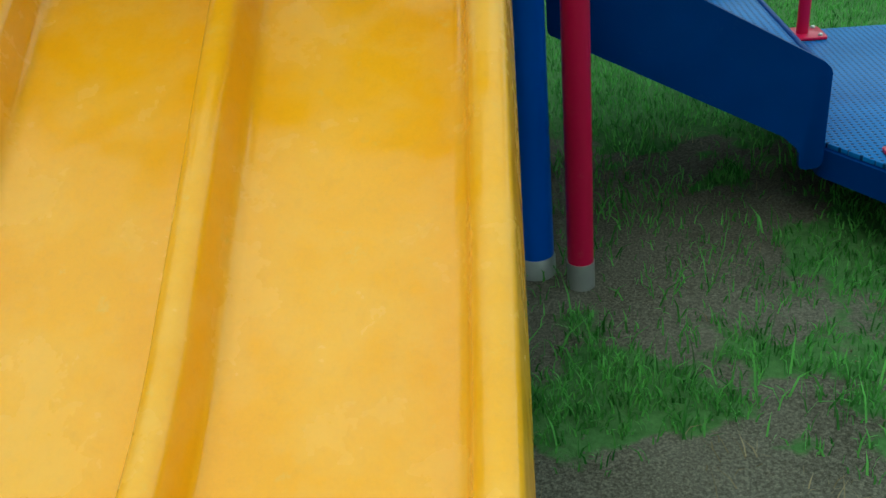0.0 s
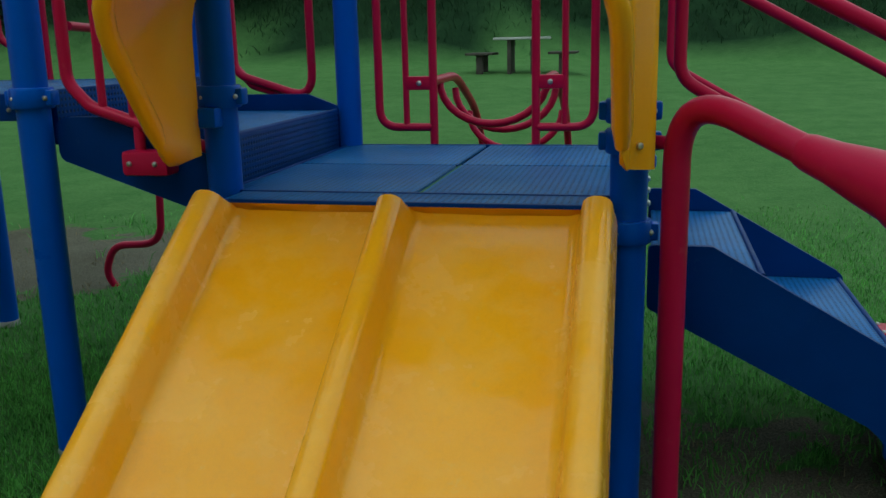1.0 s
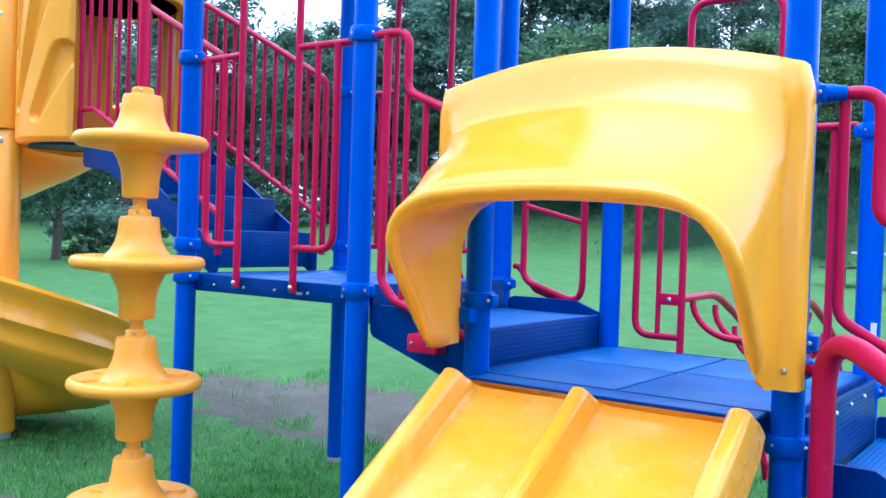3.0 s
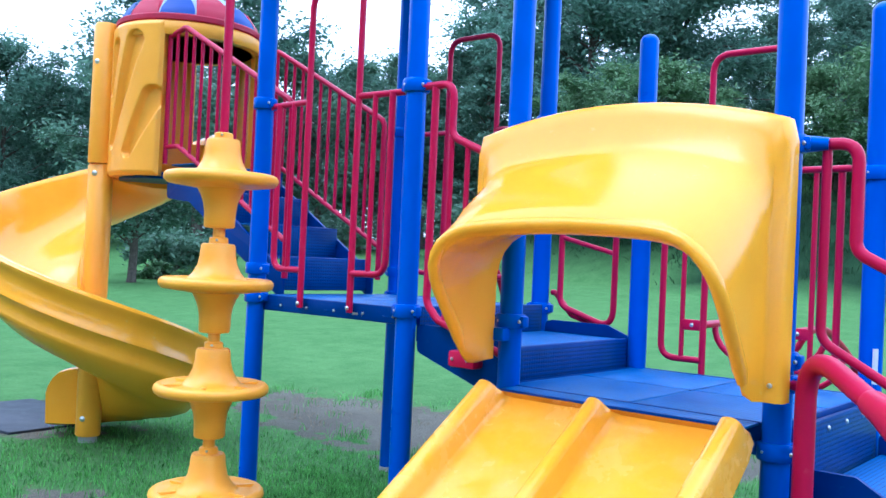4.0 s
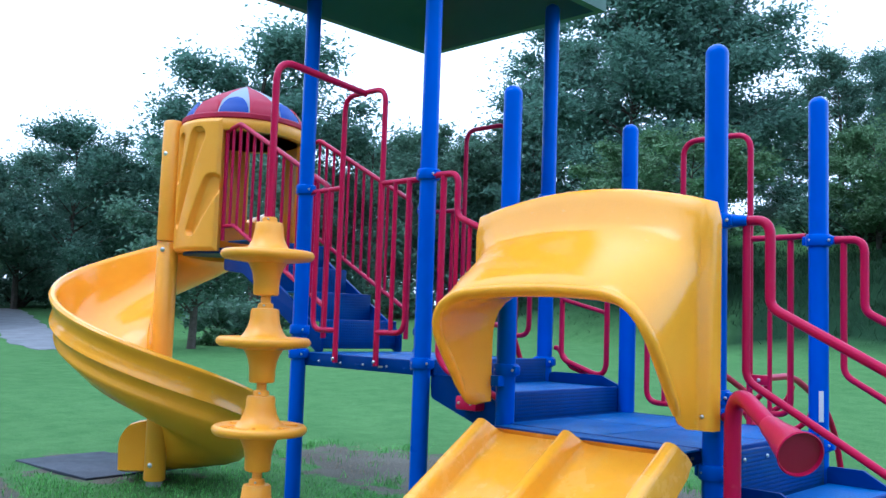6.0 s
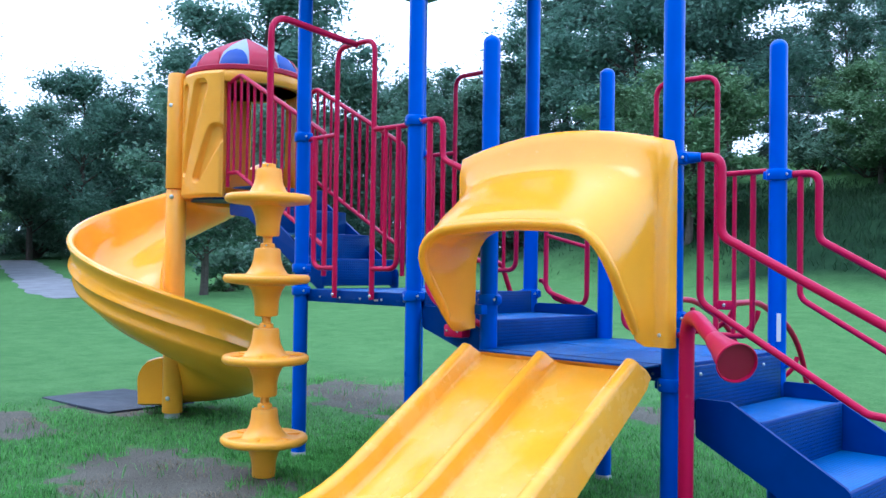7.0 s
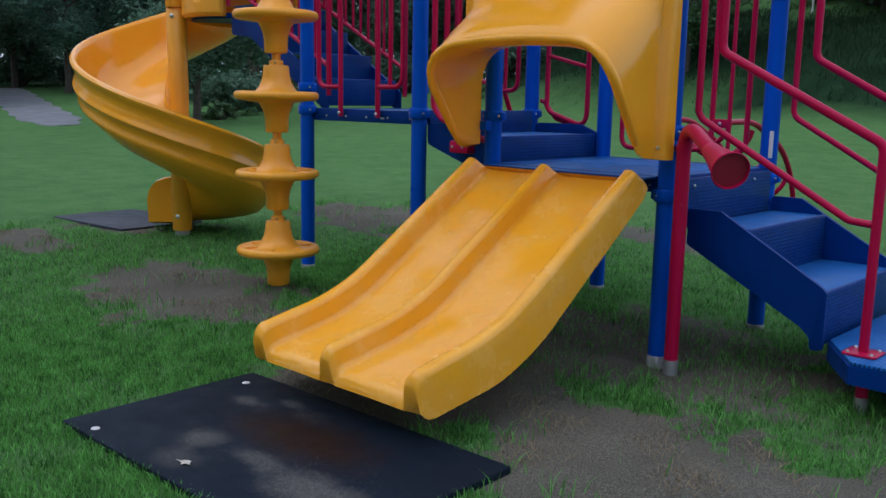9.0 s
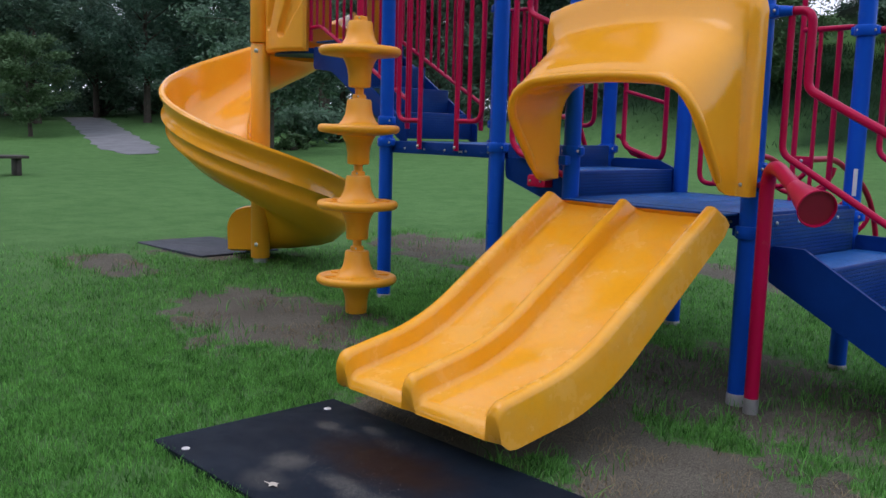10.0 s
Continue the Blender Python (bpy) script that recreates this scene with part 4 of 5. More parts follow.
def spiral_chute():
    bm = bmesh.new()
    rings = []
    steps = 96
    a0, a1 = 66, 488
    RO = 0.93
    for i in range(steps + 1):
        t = i / steps
        a = radians(a0 + (a1 - a0) * t)
        z = float(np.interp(math.degrees(a), (62, 90, 150, 241, 331, 390, 420, 455, 490), (2.20, 2.15, 1.84, 1.33, 0.81, 0.49, 0.385, 0.32, 0.295)))
        wall = 0.46 * (0.85 + 0.15 * step01(0.0, 0.2, t)) * (1 - 0.08 * step01(0.86, 1.0, t))
        tilt = 0.10
        inn = 1 + 1.45 * step01(0.80, 0.97, t)
        sect = [(0.075, 0.16 * inn), (0.10, 0.165 * inn), (0.115, 0.15 * inn), (0.13, 0.04), (0.20, 0.0), (0.42, -0.02 - tilt * 0.2), (0.60, -0.01 - tilt * 0.1), (0.72, 0.04), (0.80, 0.13), (0.845, 0.24), (0.872, wall - 0.03), (0.885, wall), (0.905, wall + 0.018), (0.93, wall + 0.014), (0.945, wall - 0.008), (0.94, wall - 0.035),
                (0.915, wall - 0.06), (0.905, wall * 0.62), (0.925, wall * 0.55), (0.93, wall * 0.50), (0.895, wall * 0.42), (0.875, wall * 0.30), (0.89, wall * 0.22), (0.88, wall * 0.15), (0.80, 0.0), (0.72, -0.07), (0.60, -0.10), (0.40, -0.10), (0.20, -0.08), (0.09, -0.05)]
        rings.append([bm.verts.new((SP.x + r * math.cos(a), SP.y + r * math.sin(a), z + h)) for r, h in sect])
    for turn in range(3):
        for j in range(len(rings[0])):
            zs = [row[j].co.z for row in rings]
            for i in range(1, len(rings) - 1):
                rings[i][j].co.z = (zs[i - 1] + 2 * zs[i] + zs[i + 1]) / 4
    a = radians(a1)
    way = Vector((-math.sin(a), math.cos(a), 0))
    last = [v.co.copy() for v in rings[-1]]
    zmin = min(v.z for v in last)
    for q, f in ((0.10, 0.99), (0.20, 0.96), (0.28, 0.90), (0.33, 0.80), (0.365, 0.66), (0.38, 0.52)):
        row = []
        for v in last:
            up_z = zmin + 0.06
            row.append(bm.verts.new((v.x + way.x * q, v.y + way.y * q, (up_z + (v.z - up_z) * f if v.z > up_z else v.z) - 0.02 - 0.03 * q)))
        rings.append(row)
    k = len(rings[0])
    for r0, r1 in zip(rings, rings[1:]):
        for j in range(k):
            bm.faces.new((r0[j], r0[(j + 1) % k], r1[(j + 1) % k], r1[j]))
    bm.faces.new(rings[0])
    bm.faces.new(rings[-1][::-1])
    bmesh.ops.triangulate(bm, faces=[f for f in bm.faces if len(f.verts) > 4])
    return bm


part("chute", spiral_chute(), YELLOW, spiral, angle=45)
part("column", lathe([(0, 0.16), (0.085, 0.16), (0.092, 0.17), (0.092, 2.235), (0.086, 2.245), (0, 2.246)], SP, 28), YELLOW_OLD, spiral, "worn yellow plastic column")
part("foot_sleeve", lathe([(0, -0.1), (0.070, -0.1), (0.070, 0.165), (0, 0.168)], SP, 24), STEEL, spiral, "bare galvanised steel foot")
for z in (0.30, 2.17):
    screw((SP.x + 0.05, SP.y - 0.079, z), (0.5, -0.86, 0), spiral, 0.022)

tower = thing("tower_hood", (-3.70, 0.61, 2.15), "yellow plastic round tower hood with a red and blue domed roof", "tower")
TC = Vector((-3.645, 0.62, 0))
TR = 0.53


def tower_shell(z0, z1, a0, a1):
    bm = bmesh.new()
    n = max(4, int((a1 - a0) / 5))
    rows = []
    for i in range(n + 1):
        a = radians(a0 + (a1 - a0) * i / n)
        rows.append([bm.verts.new((TC.x + r * math.cos(a), TC.y + r * math.sin(a), z)) for r, z in ((TR, z0), (TR, z1), (TR - 0.05, z1), (TR - 0.05, z0))])
    for p, q in zip(rows, rows[1:]):
        for j in range(4):
            bm.faces.new((p[j], p[(j + 1) % 4], q[(j + 1) % 4], q[j]))
    bm.faces.new(rows[0])
    bm.faces.new(rows[-1][::-1])
    return bm


part("shell", tower_shell(2.16, 2.50, 62, 223), YELLOW_OLD, tower)
for w0, w1 in ((62, 92), (140, 168), (205, 223)):
    part("wall_panel", tower_shell(2.50, 3.20, w0, w1), YELLOW_OLD, tower)
part("top_ring", lathe([(TR - 0.05, 3.18), (TR + 0.008, 3.18), (TR + 0.018, 3.20), (TR + 0.018, 3.265), (TR + 0.004, 3.285), (TR - 0.05, 3.285), (TR - 0.05, 3.18)], TC, 48), YELLOW_OLD, tower)
part("floor", lathe([(0, 2.13), (TR - 0.05, 2.13), (TR - 0.05, 2.18), (0, 2.18)], TC, 40), BLUE_SIDE, tower, "dark blue tower floor")
part("jamb", box(-3.325, -3.235, 1.00, 1.10, 2.18, 3.20, 0.02), YELLOW_OLD, tower)


def hollow(u, v):
    """How deep the leaf-shaped hollows are at that spot of the unrolled wall, 0 to 1."""
    deep = 0.0
    for cu, cv, length, r, lean in ((0.31, 2.95, 0.36, 0.058, 80), (0.45, 2.76, 0.78, 0.080, 72), (0.64, 2.52, 0.44, 0.086, 64)):
        a, b = math.cos(radians(lean)), math.sin(radians(lean))
        du, dv = u - cu, v - cv
        t = min(1.0, max(-1.0, (du * a + dv * b) / (length / 2)))
        d = math.hypot(du - a * t * length / 2, dv - b * t * length / 2)
        deep = max(deep, 1 - step01(r * (0.80 + 0.22 * t) * 0.72, r * (0.80 + 0.22 * t) * 1.05, d))
    return deep


def tower_panel():
    """The side wall, rolled round the tower's axis, with its hollows pressed in."""
    bm = bmesh.new()
    nu, nv, wide, a0, a1 = 96, 120, 0.80, 220, 307
    front, rear = [], []
    for i in range(nu + 1):
        a = radians(a0 + (a1 - a0) * i / nu)
        edge_u = min(i, nu - i) / nu * wide
        col, inner = [], []
        for k in range(nv + 1):
            z = 2.15 + 1.13 * k / nv
            edge = min(edge_u, min(k, nv - k) / nv * 1.13)
            r = TR + 0.035 - 0.055 * hollow(wide * i / nu, z) - 0.02 * (1 - step01(0.0, 0.03, edge))
            col.append(bm.verts.new((TC.x + r * math.cos(a), TC.y + r * math.sin(a), z)))
        front.append(col)
        rear.append([bm.verts.new((TC.x + (TR - 0.055) * math.cos(a), TC.y + (TR - 0.055) * math.sin(a), z)) for z in (2.15, 3.28)])
    for p, q in zip(front, front[1:]):
        for k in range(nv):
            bm.faces.new((p[k], q[k], q[k + 1], p[k + 1]))
    for i in range(nu):
        bm.faces.new((rear[i][0], rear[i][1], rear[i + 1][1], rear[i + 1][0]))
        bm.faces.new((front[i][0], rear[i][0], rear[i + 1][0], front[i + 1][0]))
        bm.faces.new((front[i][-1], front[i + 1][-1], rear[i + 1][1], rear[i][1]))
    for e in (0, -1):
        bm.faces.new(front[e] + [rear[e][1], rear[e][0]])
    bmesh.ops.triangulate(bm, faces=[f for f in bm.faces if len(f.verts) > 4])
    return bm


part("front_panel", tower_panel(), YELLOW_OLD, tower, "yellow wall with long leaf-shaped hollows", 50)
part("corner_column", lathe([(0, 2.25), (0.085, 2.25), (0.09, 2.26), (0.088, 3.30), (0.075, 3.325), (0, 3.33)], (SP.x + 0.02, SP.y - 0.02, 0), 28), YELLOW_OLD, tower)
screw((SP.x + 0.05, SP.y - 0.10, 3.02), (0.5, -0.86, 0), tower, 0.02)
dome = part("dome", lathe([(TR - 0.07, 3.286), (TR + 0.012, 3.286), (TR + 0.020, 3.292), (TR + 0.020, 3.325), (TR + 0.010, 3.335), (TR - 0.03, 3.34)], TC, 48), DOME_RED, tower, "red rim of the domed roof")
PROFILE = ((TR - 0.015, 3.332), (TR - 0.03, 3.375), (0.435, 3.465), (0.28, 3.565), (0.13, 3.640), (0.012, 3.690))


def dome_r(z):
    return float(np.interp(z, [p[1] for p in PROFILE], [p[0] for p in PROFILE]))


for i in range(12):
    # folded gores from rim to apex, each with a round-headed panel at its foot
    b0, b1 = 2 * math.pi * i / 12, 2 * math.pi * (i + 1) / 12
    bmg = bmesh.new()
    rows = []
    for r, z in PROFILE:
        rows.append([bmg.verts.new((TC.x + r * k * math.cos(b0 + (b1 - b0) * j / 4), TC.y + r * k * math.sin(b0 + (b1 - b0) * j / 4), z)) for j, k in enumerate((1.02, 0.985, 0.98, 0.985, 1.02))])
    for p, q in zip(rows, rows[1:]):
        for j in range(4):
            bmg.faces.new((p[j], p[j + 1], q[j + 1], q[j]))
    part("gore", bmg, (DOME_PALE, DOME_RED)[i % 2], dome, ("pale blue roof segment", "red roof segment")[i % 2])
    bmg = bmesh.new()
    rows = []
    for f in np.linspace(0, 1, 9):
        z = 3.336 + 0.165 * f
        half = (b1 - b0) * 0.5 * 0.92 * math.sqrt(max(0.0, 1 - f ** 2.4))
        am = (b0 + b1) / 2
        rows.append([bmg.verts.new((TC.x + (dome_r(z) + 0.012) * math.cos(am + half * j), TC.y + (dome_r(z) + 0.012) * math.sin(am + half * j), z + 0.004)) for j in (-1, -0.5, 0, 0.5, 1)])
    for p, q in zip(rows, rows[1:]):
        for j in range(4):
            bmg.faces.new((p[j], p[j + 1], q[j + 1], q[j]))
    bmesh.ops.remove_doubles(bmg, verts=bmg.verts, dist=1e-5)
    part("scallop", bmg, (DOME_BLUE, DOME_RED)[i % 2], dome, ("blue round-headed roof panel", "red round-headed roof panel")[i % 2])


# ---- roof over the upper deck ----
roof = thing("canopy_roof", (-1.295, 0.61, 3.9), "dark green plastic hipped canopy roof on four posts", "roof")
bm = bmesh.new()
ex0, ex1, ey0, ey1, ez = -2.20, -0.39, -0.30, 1.52, 3.93
lo = [bm.verts.new(p) for p in ((ex0, ey0, ez), (ex1, ey0, ez), (ex1, ey1, ez), (ex0, ey1, ez))]
hi = [bm.verts.new(p) for p in ((ex0, ey0, ez + 0.11), (ex1, ey0, ez + 0.11), (ex1, ey1, ez + 0.11), (ex0, ey1, ez + 0.11))]
top = [bm.verts.new((-1.295 + a * 0.15, 0.61 + b * 0.15, ez + 0.75)) for a, b in ((-1, -1), (1, -1), (1, 1), (-1, 1))]
inn = [bm.verts.new((v.co.x * 0.93 - 1.295 * 0.07, v.co.y * 0.93 + 0.61 * 0.07, ez)) for v in lo]
cap = [bm.verts.new((-1.295 + a * 0.14, 0.61 + b * 0.14, ez + 0.66)) for a, b in ((-1, -1), (1, -1), (1, 1), (-1, 1))]
for a, b in ((lo, hi), (hi, top), (inn, lo), (cap, inn)):
    for i in range(4):
        bm.faces.new((a[i], a[(i + 1) % 4], b[(i + 1) % 4], b[i]))
bm.faces.new(top)
bm.faces.new(cap)
part("shell", bm, GREEN_ROOF, roof)


# ---- rubber mats ----
def rubber_mat(x, y, turn, w, d, label, caps):
    m = thing("rubber_mat", (x, y, 0), label, "mat", "rubber mats")
    mt = Matrix.Translation((x, y, ground_z(x, y))) @ pose(0, 0, 0, 0, 0, turn)
    bm = box(-w / 2, w / 2, -d / 2, d / 2, -0.02, 0.024, 0.010)
    bmesh.ops.transform(bm, matrix=mt, verts=bm.verts)
    part("slab", bm, MAT_RUBBER if caps else RUBBER, m)
    for a, b in caps:
        part("cap", lathe(((0.019, 0.02), (0.019, 0.027), (0.015, 0.029), (0, 0.029)), seg=16, m=mt @ Matrix.Translation((a, b, 0))), WHITE, m, "white plastic ground-anchor cap")


rubber_mat(*MAT_AT, MAT_TURN, 1.74, 1.03, "worn black rubber mat with grit at the slide end", ((-0.735, 0.376), (-0.660, -0.458)))
rubber_mat(-5.30, 0.22, 4, 1.35, 0.95, "black rubber mat at the spiral slide exit", ())
lx, ly, lz = 0.699, -2.63, ground_z(*MAT_AT) + 0.026
leaf = bmesh.new()
outline = [(0.030, 0.0), (0.012, 0.012), (0.006, 0.024), (-0.008, 0.014), (-0.030, 0.010), (-0.018, 0.0), (-0.034, -0.012), (-0.008, -0.014), (0.004, -0.026), (0.014, -0.010)]
edge = [leaf.verts.new((lx + u, ly + v, lz + 0.003 + 0.004 * (a % 2))) for a, (u, v) in enumerate(outline)]
hub = leaf.verts.new((lx, ly, lz + 0.002))
for a in range(len(outline)):
    leaf.faces.new((hub, edge[a], edge[(a + 1) % len(edge)]))
tube(leaf, [(lx - 0.02, ly, lz + 0.002), (lx - 0.05, ly - 0.012, lz + 0.004)], 0.0015, 5)
tagged(solid("dead_leaf", leaf, LEAF_LITTER), "small pale dead leaf lying on the rubber mat", "leaf")
gravel = bmesh.new()
rng = random.Random(5)
for i in range(1500):
    c = ((0.55, -2.42, 0.16, 0.10), (1.35, -2.38, 0.30, 0.16), (0.30, -2.02, 0.10, 0.06), (0.95, -2.3, 0.5, 0.2), (0.62, -1.95, 0.12, 0.06))[rng.randrange(5)]
    x, y, s = rng.gauss(c[0], c[2] * 0.6), rng.gauss(c[1], c[3] * 0.6), rng.uniform(0.0008, 0.0022)
    if not on_mat(x, y):
        continue
    z = ground_z(*MAT_AT) + 0.024
    vs = [gravel.verts.new((x + a * s, y + b * s, z + e * s)) for a, b, e in ((1, 0, 0), (-0.5, 0.9, 0), (-0.5, -0.9, 0), (0, 0, 1))]
    for f in ((0, 1, 3), (1, 2, 3), (2, 0, 3)):
        gravel.faces.new([vs[k] for k in f])
peb = bmesh.new()
for i in range(26000):
    x, y = rng.uniform(0.3, 4.2), rng.uniform(-3.0, 0.6)
    if i % 5 == 0:
        x, y = rng.uniform(-3.2, -0.6), rng.uniform(-1.9, -0.4)
    if on_mat(x, y) or rng.random() > bare(x, y) ** 2:
        continue
    z, s, t = ground_z(x, y) - 0.001, rng.choice((0.002, 0.002, 0.003, 0.003, 0.004, 0.007)) * rng.uniform(0.7, 1.3), rng.uniform(0, 6.3)
    vs = [peb.verts.new((x + s * math.cos(t + a), y + s * 0.8 * math.sin(t + a), z)) for a in (0, 1.5, 3.0, 4.6)] + [peb.verts.new((x, y, z + s * 0.9))]
    for f in ((0, 1, 4), (1, 2, 4), (2, 3, 4), (3, 0, 4)):
        peb.faces.new([vs[k] for k in f])
GRIT = painted("pale_grit", (0.10, 0.095, 0.08), (0.20, 0.19, 0.165), 0.9, 60, 0.2, 60)
PEBBLE = foliage("soil_pebbles", (0.05, 0.045, 0.035), (0.20, 0.19, 0.16), 0.85, 0.0)
tagged(solid("pebbles", peb, PEBBLE, 10), "small pale and dark pebbles on the bare soil", "gravel", kind="stuff")
tagged(solid("gravel", gravel, GRIT), "pale grit scattered over the rubber mat", "gravel", kind="stuff")


# ---- path, furniture and planting round the lawn ----
def ribbon(name, centre, half, lift, material, label):
    bm = bmesh.new()
    rows = []
    for i, (x, y) in enumerate(centre):
        a, b = Vector(centre[max(i - 1, 0)]), Vector(centre[min(i + 1, len(centre) - 1)])
        d = (b - a).normalized()
        nrm = Vector((-d.y, d.x))
        wide = half * (0.35 + 0.65 * step01(-1, 4, i)) + 0.10 * math.sin(i * 2.3)
        rows.append([bm.verts.new((x + nrm.x * wide * s, y + nrm.y * wide * s, ground_z(x + nrm.x * wide * s, y + nrm.y * wide * s) + (lift if abs(s) < 0.99 else -0.15))) for s in (-1, -0.985, -0.5, 0, 0.5, 0.985, 1)])
    for p, q in zip(rows, rows[1:]):
        for j in range(6):
            bm.faces.new((p[j], p[j + 1], q[j + 1], q[j]))
    ob = solid(name, bm, material)
    return tagged(ob, label, "path", kind="structure")


ribbon("path", [(-22.3 - 0.958 * i, 7.05 + 0.287 * i) for i in range(26)], 0.95, 0.015, PAVING, "grey paved path across the lawn")


def leaf_cloud(clumps, per, size, spread, seed, flat=0.6):
    """Leaves as small bent quads round the clump centres: arrays of vertices and faces."""
    rng = np.random.default_rng(seed)
    c = np.repeat(np.array([p for p, r in clumps]), per, 0)
    rad = np.repeat(np.array([r for p, r in clumps]), per)
    k = len(c)
    d = rng.normal(size=(k, 3))
    d /= np.linalg.norm(d, axis=1)[:, None]
    d *= np.minimum(1.7, 0.12 + 0.62 * np.abs(rng.normal(size=k)))[:, None]
    d[:, 2] *= flat
    p = c + d * rad[:, None] * spread
    u = rng.normal(size=(k, 3))
    u[:, 2] *= 0.5
    u /= np.linalg.norm(u, axis=1)[:, None]
    w = np.cross(u, rng.normal(size=(k, 3)) + np.array([0, 0, 1.5]))
    w /= np.linalg.norm(w, axis=1)[:, None] + 1e-9
    s = (size * rng.uniform(0.6, 1.4, k))[:, None]
    v = np.stack((p - u * s, p + w * s * 0.42, p + u * s, p - w * s * 0.42), 1)
    return v.reshape(-1, 3), k


def mesh_quads(name, v, k, material):
    me = bpy.data.meshes.new(name)
    me.vertices.add(k * 4)
    me.vertices.foreach_set("co", v.ravel())
    me.loops.add(k * 4)
    me.loops.foreach_set("vertex_index", np.arange(k * 4, dtype=np.int32))
    me.polygons.add(k)
    me.polygons.foreach_set("loop_start", np.arange(0, k * 4, 4, dtype=np.int32))
    me.update(calc_edges=True)
    me.materials.append(material)
    return me


def make_tree(kind, seed, h, spread, bare_h, clumps, per, leaf, size, flat, label, tiers=0):
    """A tapered trunk, limbs and a crown of leaf clumps on the limbs' ends."""
    rng = random.Random(seed)
    t = thing(kind, (0, 0, 0), label, "tree", "trees round the lawn")
    bm = bmesh.new()
    lean = Vector((rng.uniform(-0.04, 0.04), rng.uniform(-0.04, 0.04), 0))
    spine = [Vector((0, 0, h * f)) + lean * h * f + Vector((rng.uniform(-1, 1), rng.uniform(-1, 1), 0)) * 0.02 * h * f for f in (-0.03, 0.03, 0.12, 0.3, 0.5, 0.7, 0.9)]
    r0 = 0.016 * h + 0.03
    tube(bm, spine, [r0 * 1.5, r0 * 1.1, r0, r0 * 0.8, r0 * 0.55, r0 * 0.33, r0 * 0.1], 9)
    cl = []
    limbs = clumps // 3
    for i in range(limbs):
        f = bare_h + (0.93 - bare_h) * ((i + rng.random()) / limbs)
        if tiers:
            f = bare_h + (0.95 - bare_h) * (round((f - bare_h) / (0.95 - bare_h) * tiers) / tiers) + rng.uniform(-0.012, 0.012)
        root = Vector((0, 0, h * f)) + lean * h * f
        a = rng.uniform(0, 2 * math.pi)
        u = (f - bare_h) / (1 - bare_h)
        shape = (math.sin(math.pi * (0.18 + 0.80 * u)) ** 0.7) if not tiers else (1.05 - 0.85 * u)
        reach = spread * shape * rng.uniform(0.62, 1.08)
        rise = (0.10 if tiers else 0.32) * reach * rng.uniform(0.5, 1.2)
        tip = root + Vector((math.cos(a) * reach, math.sin(a) * reach, rise))
        mid = root.lerp(tip, 0.5) + Vector((0, 0, 0.08 * reach))
        rr = r0 * 0.30 * (1 - 0.6 * u)
        tube(bm, [root - Vector((0, 0, 0.05 * h)), mid, tip], [rr, rr * 0.6, rr * 0.15], 6)
        for q in (1.0, rng.uniform(0.6, 0.85), rng.uniform(0.3, 0.6)):
            p = root.lerp(tip, q) + Vector((rng.uniform(-1, 1), rng.uniform(-1, 1), rng.uniform(-0.3, 0.6))) * 0.12 * spread
            cl.append((tuple(p), spread * rng.uniform(0.16, 0.30)))
    part("trunk", bm, BARK, t, "rough dark trunk and limbs")
    v, k = leaf_cloud(cl, per, size, 1.0, seed, flat)
    crown = new("crown", mesh_quads("crown", v, k, leaf))
    crown.parent = t
    return t


def place(ob, x, y, s, turn, first):
    m = pose(x, y, ground_z(x, y) - 0.05, 0, 0, turn) @ Matrix.Diagonal((s, s, s, 1))
    if first:
        ob.location, ob.rotation_euler, ob.scale = (x, y, ground_z(x, y) - 0.05), (0, 0, radians(turn)), (s, s, s)
        return ob
    c = copy_thing(ob, pose(x, y, ground_z(x, y) - 0.05, 0, 0, turn))
    c.scale = (s, s, s)
    return c


EYE = Vector((3.04, -3.80))


def at(px, d):
    """A place d metres from the middle of the walk, on the bearing of that column of the widest view."""
    b = radians(133.4) - math.atan((px - 784) / 1590)
    return EYE.x + d * math.cos(b), EYE.y + d * math.sin(b)


round_tree = make_tree("tree", 11, 11.0, 4.3, 0.22, 105, 420, LEAF_DARK, 0.115, 0.78, "broad dark green broadleaf tree")
tall_tree = make_tree("tree", 23, 15.0, 5.4, 0.20, 135, 380, LEAF_DARK, 0.130, 0.62, "tall dark tree with layered spreading branches", 9)
light_tree = make_tree("tree", 37, 6.6, 2.7, 0.16, 90, 330, LEAF_LIGHT, 0.095, 0.6, "small light green broadleaf tree")
mid_tree = make_tree("tree", 41, 9.0, 3.6, 0.20, 99, 380, LEAF_MID, 0.11, 0.75, "mid green broadleaf tree")
conifer = make_tree("tree", 53, 13.0, 3.0, 0.12, 114, 260, LEAF_DARK, 0.11, 0.5, "dark conifer with drooping tiers", 12)
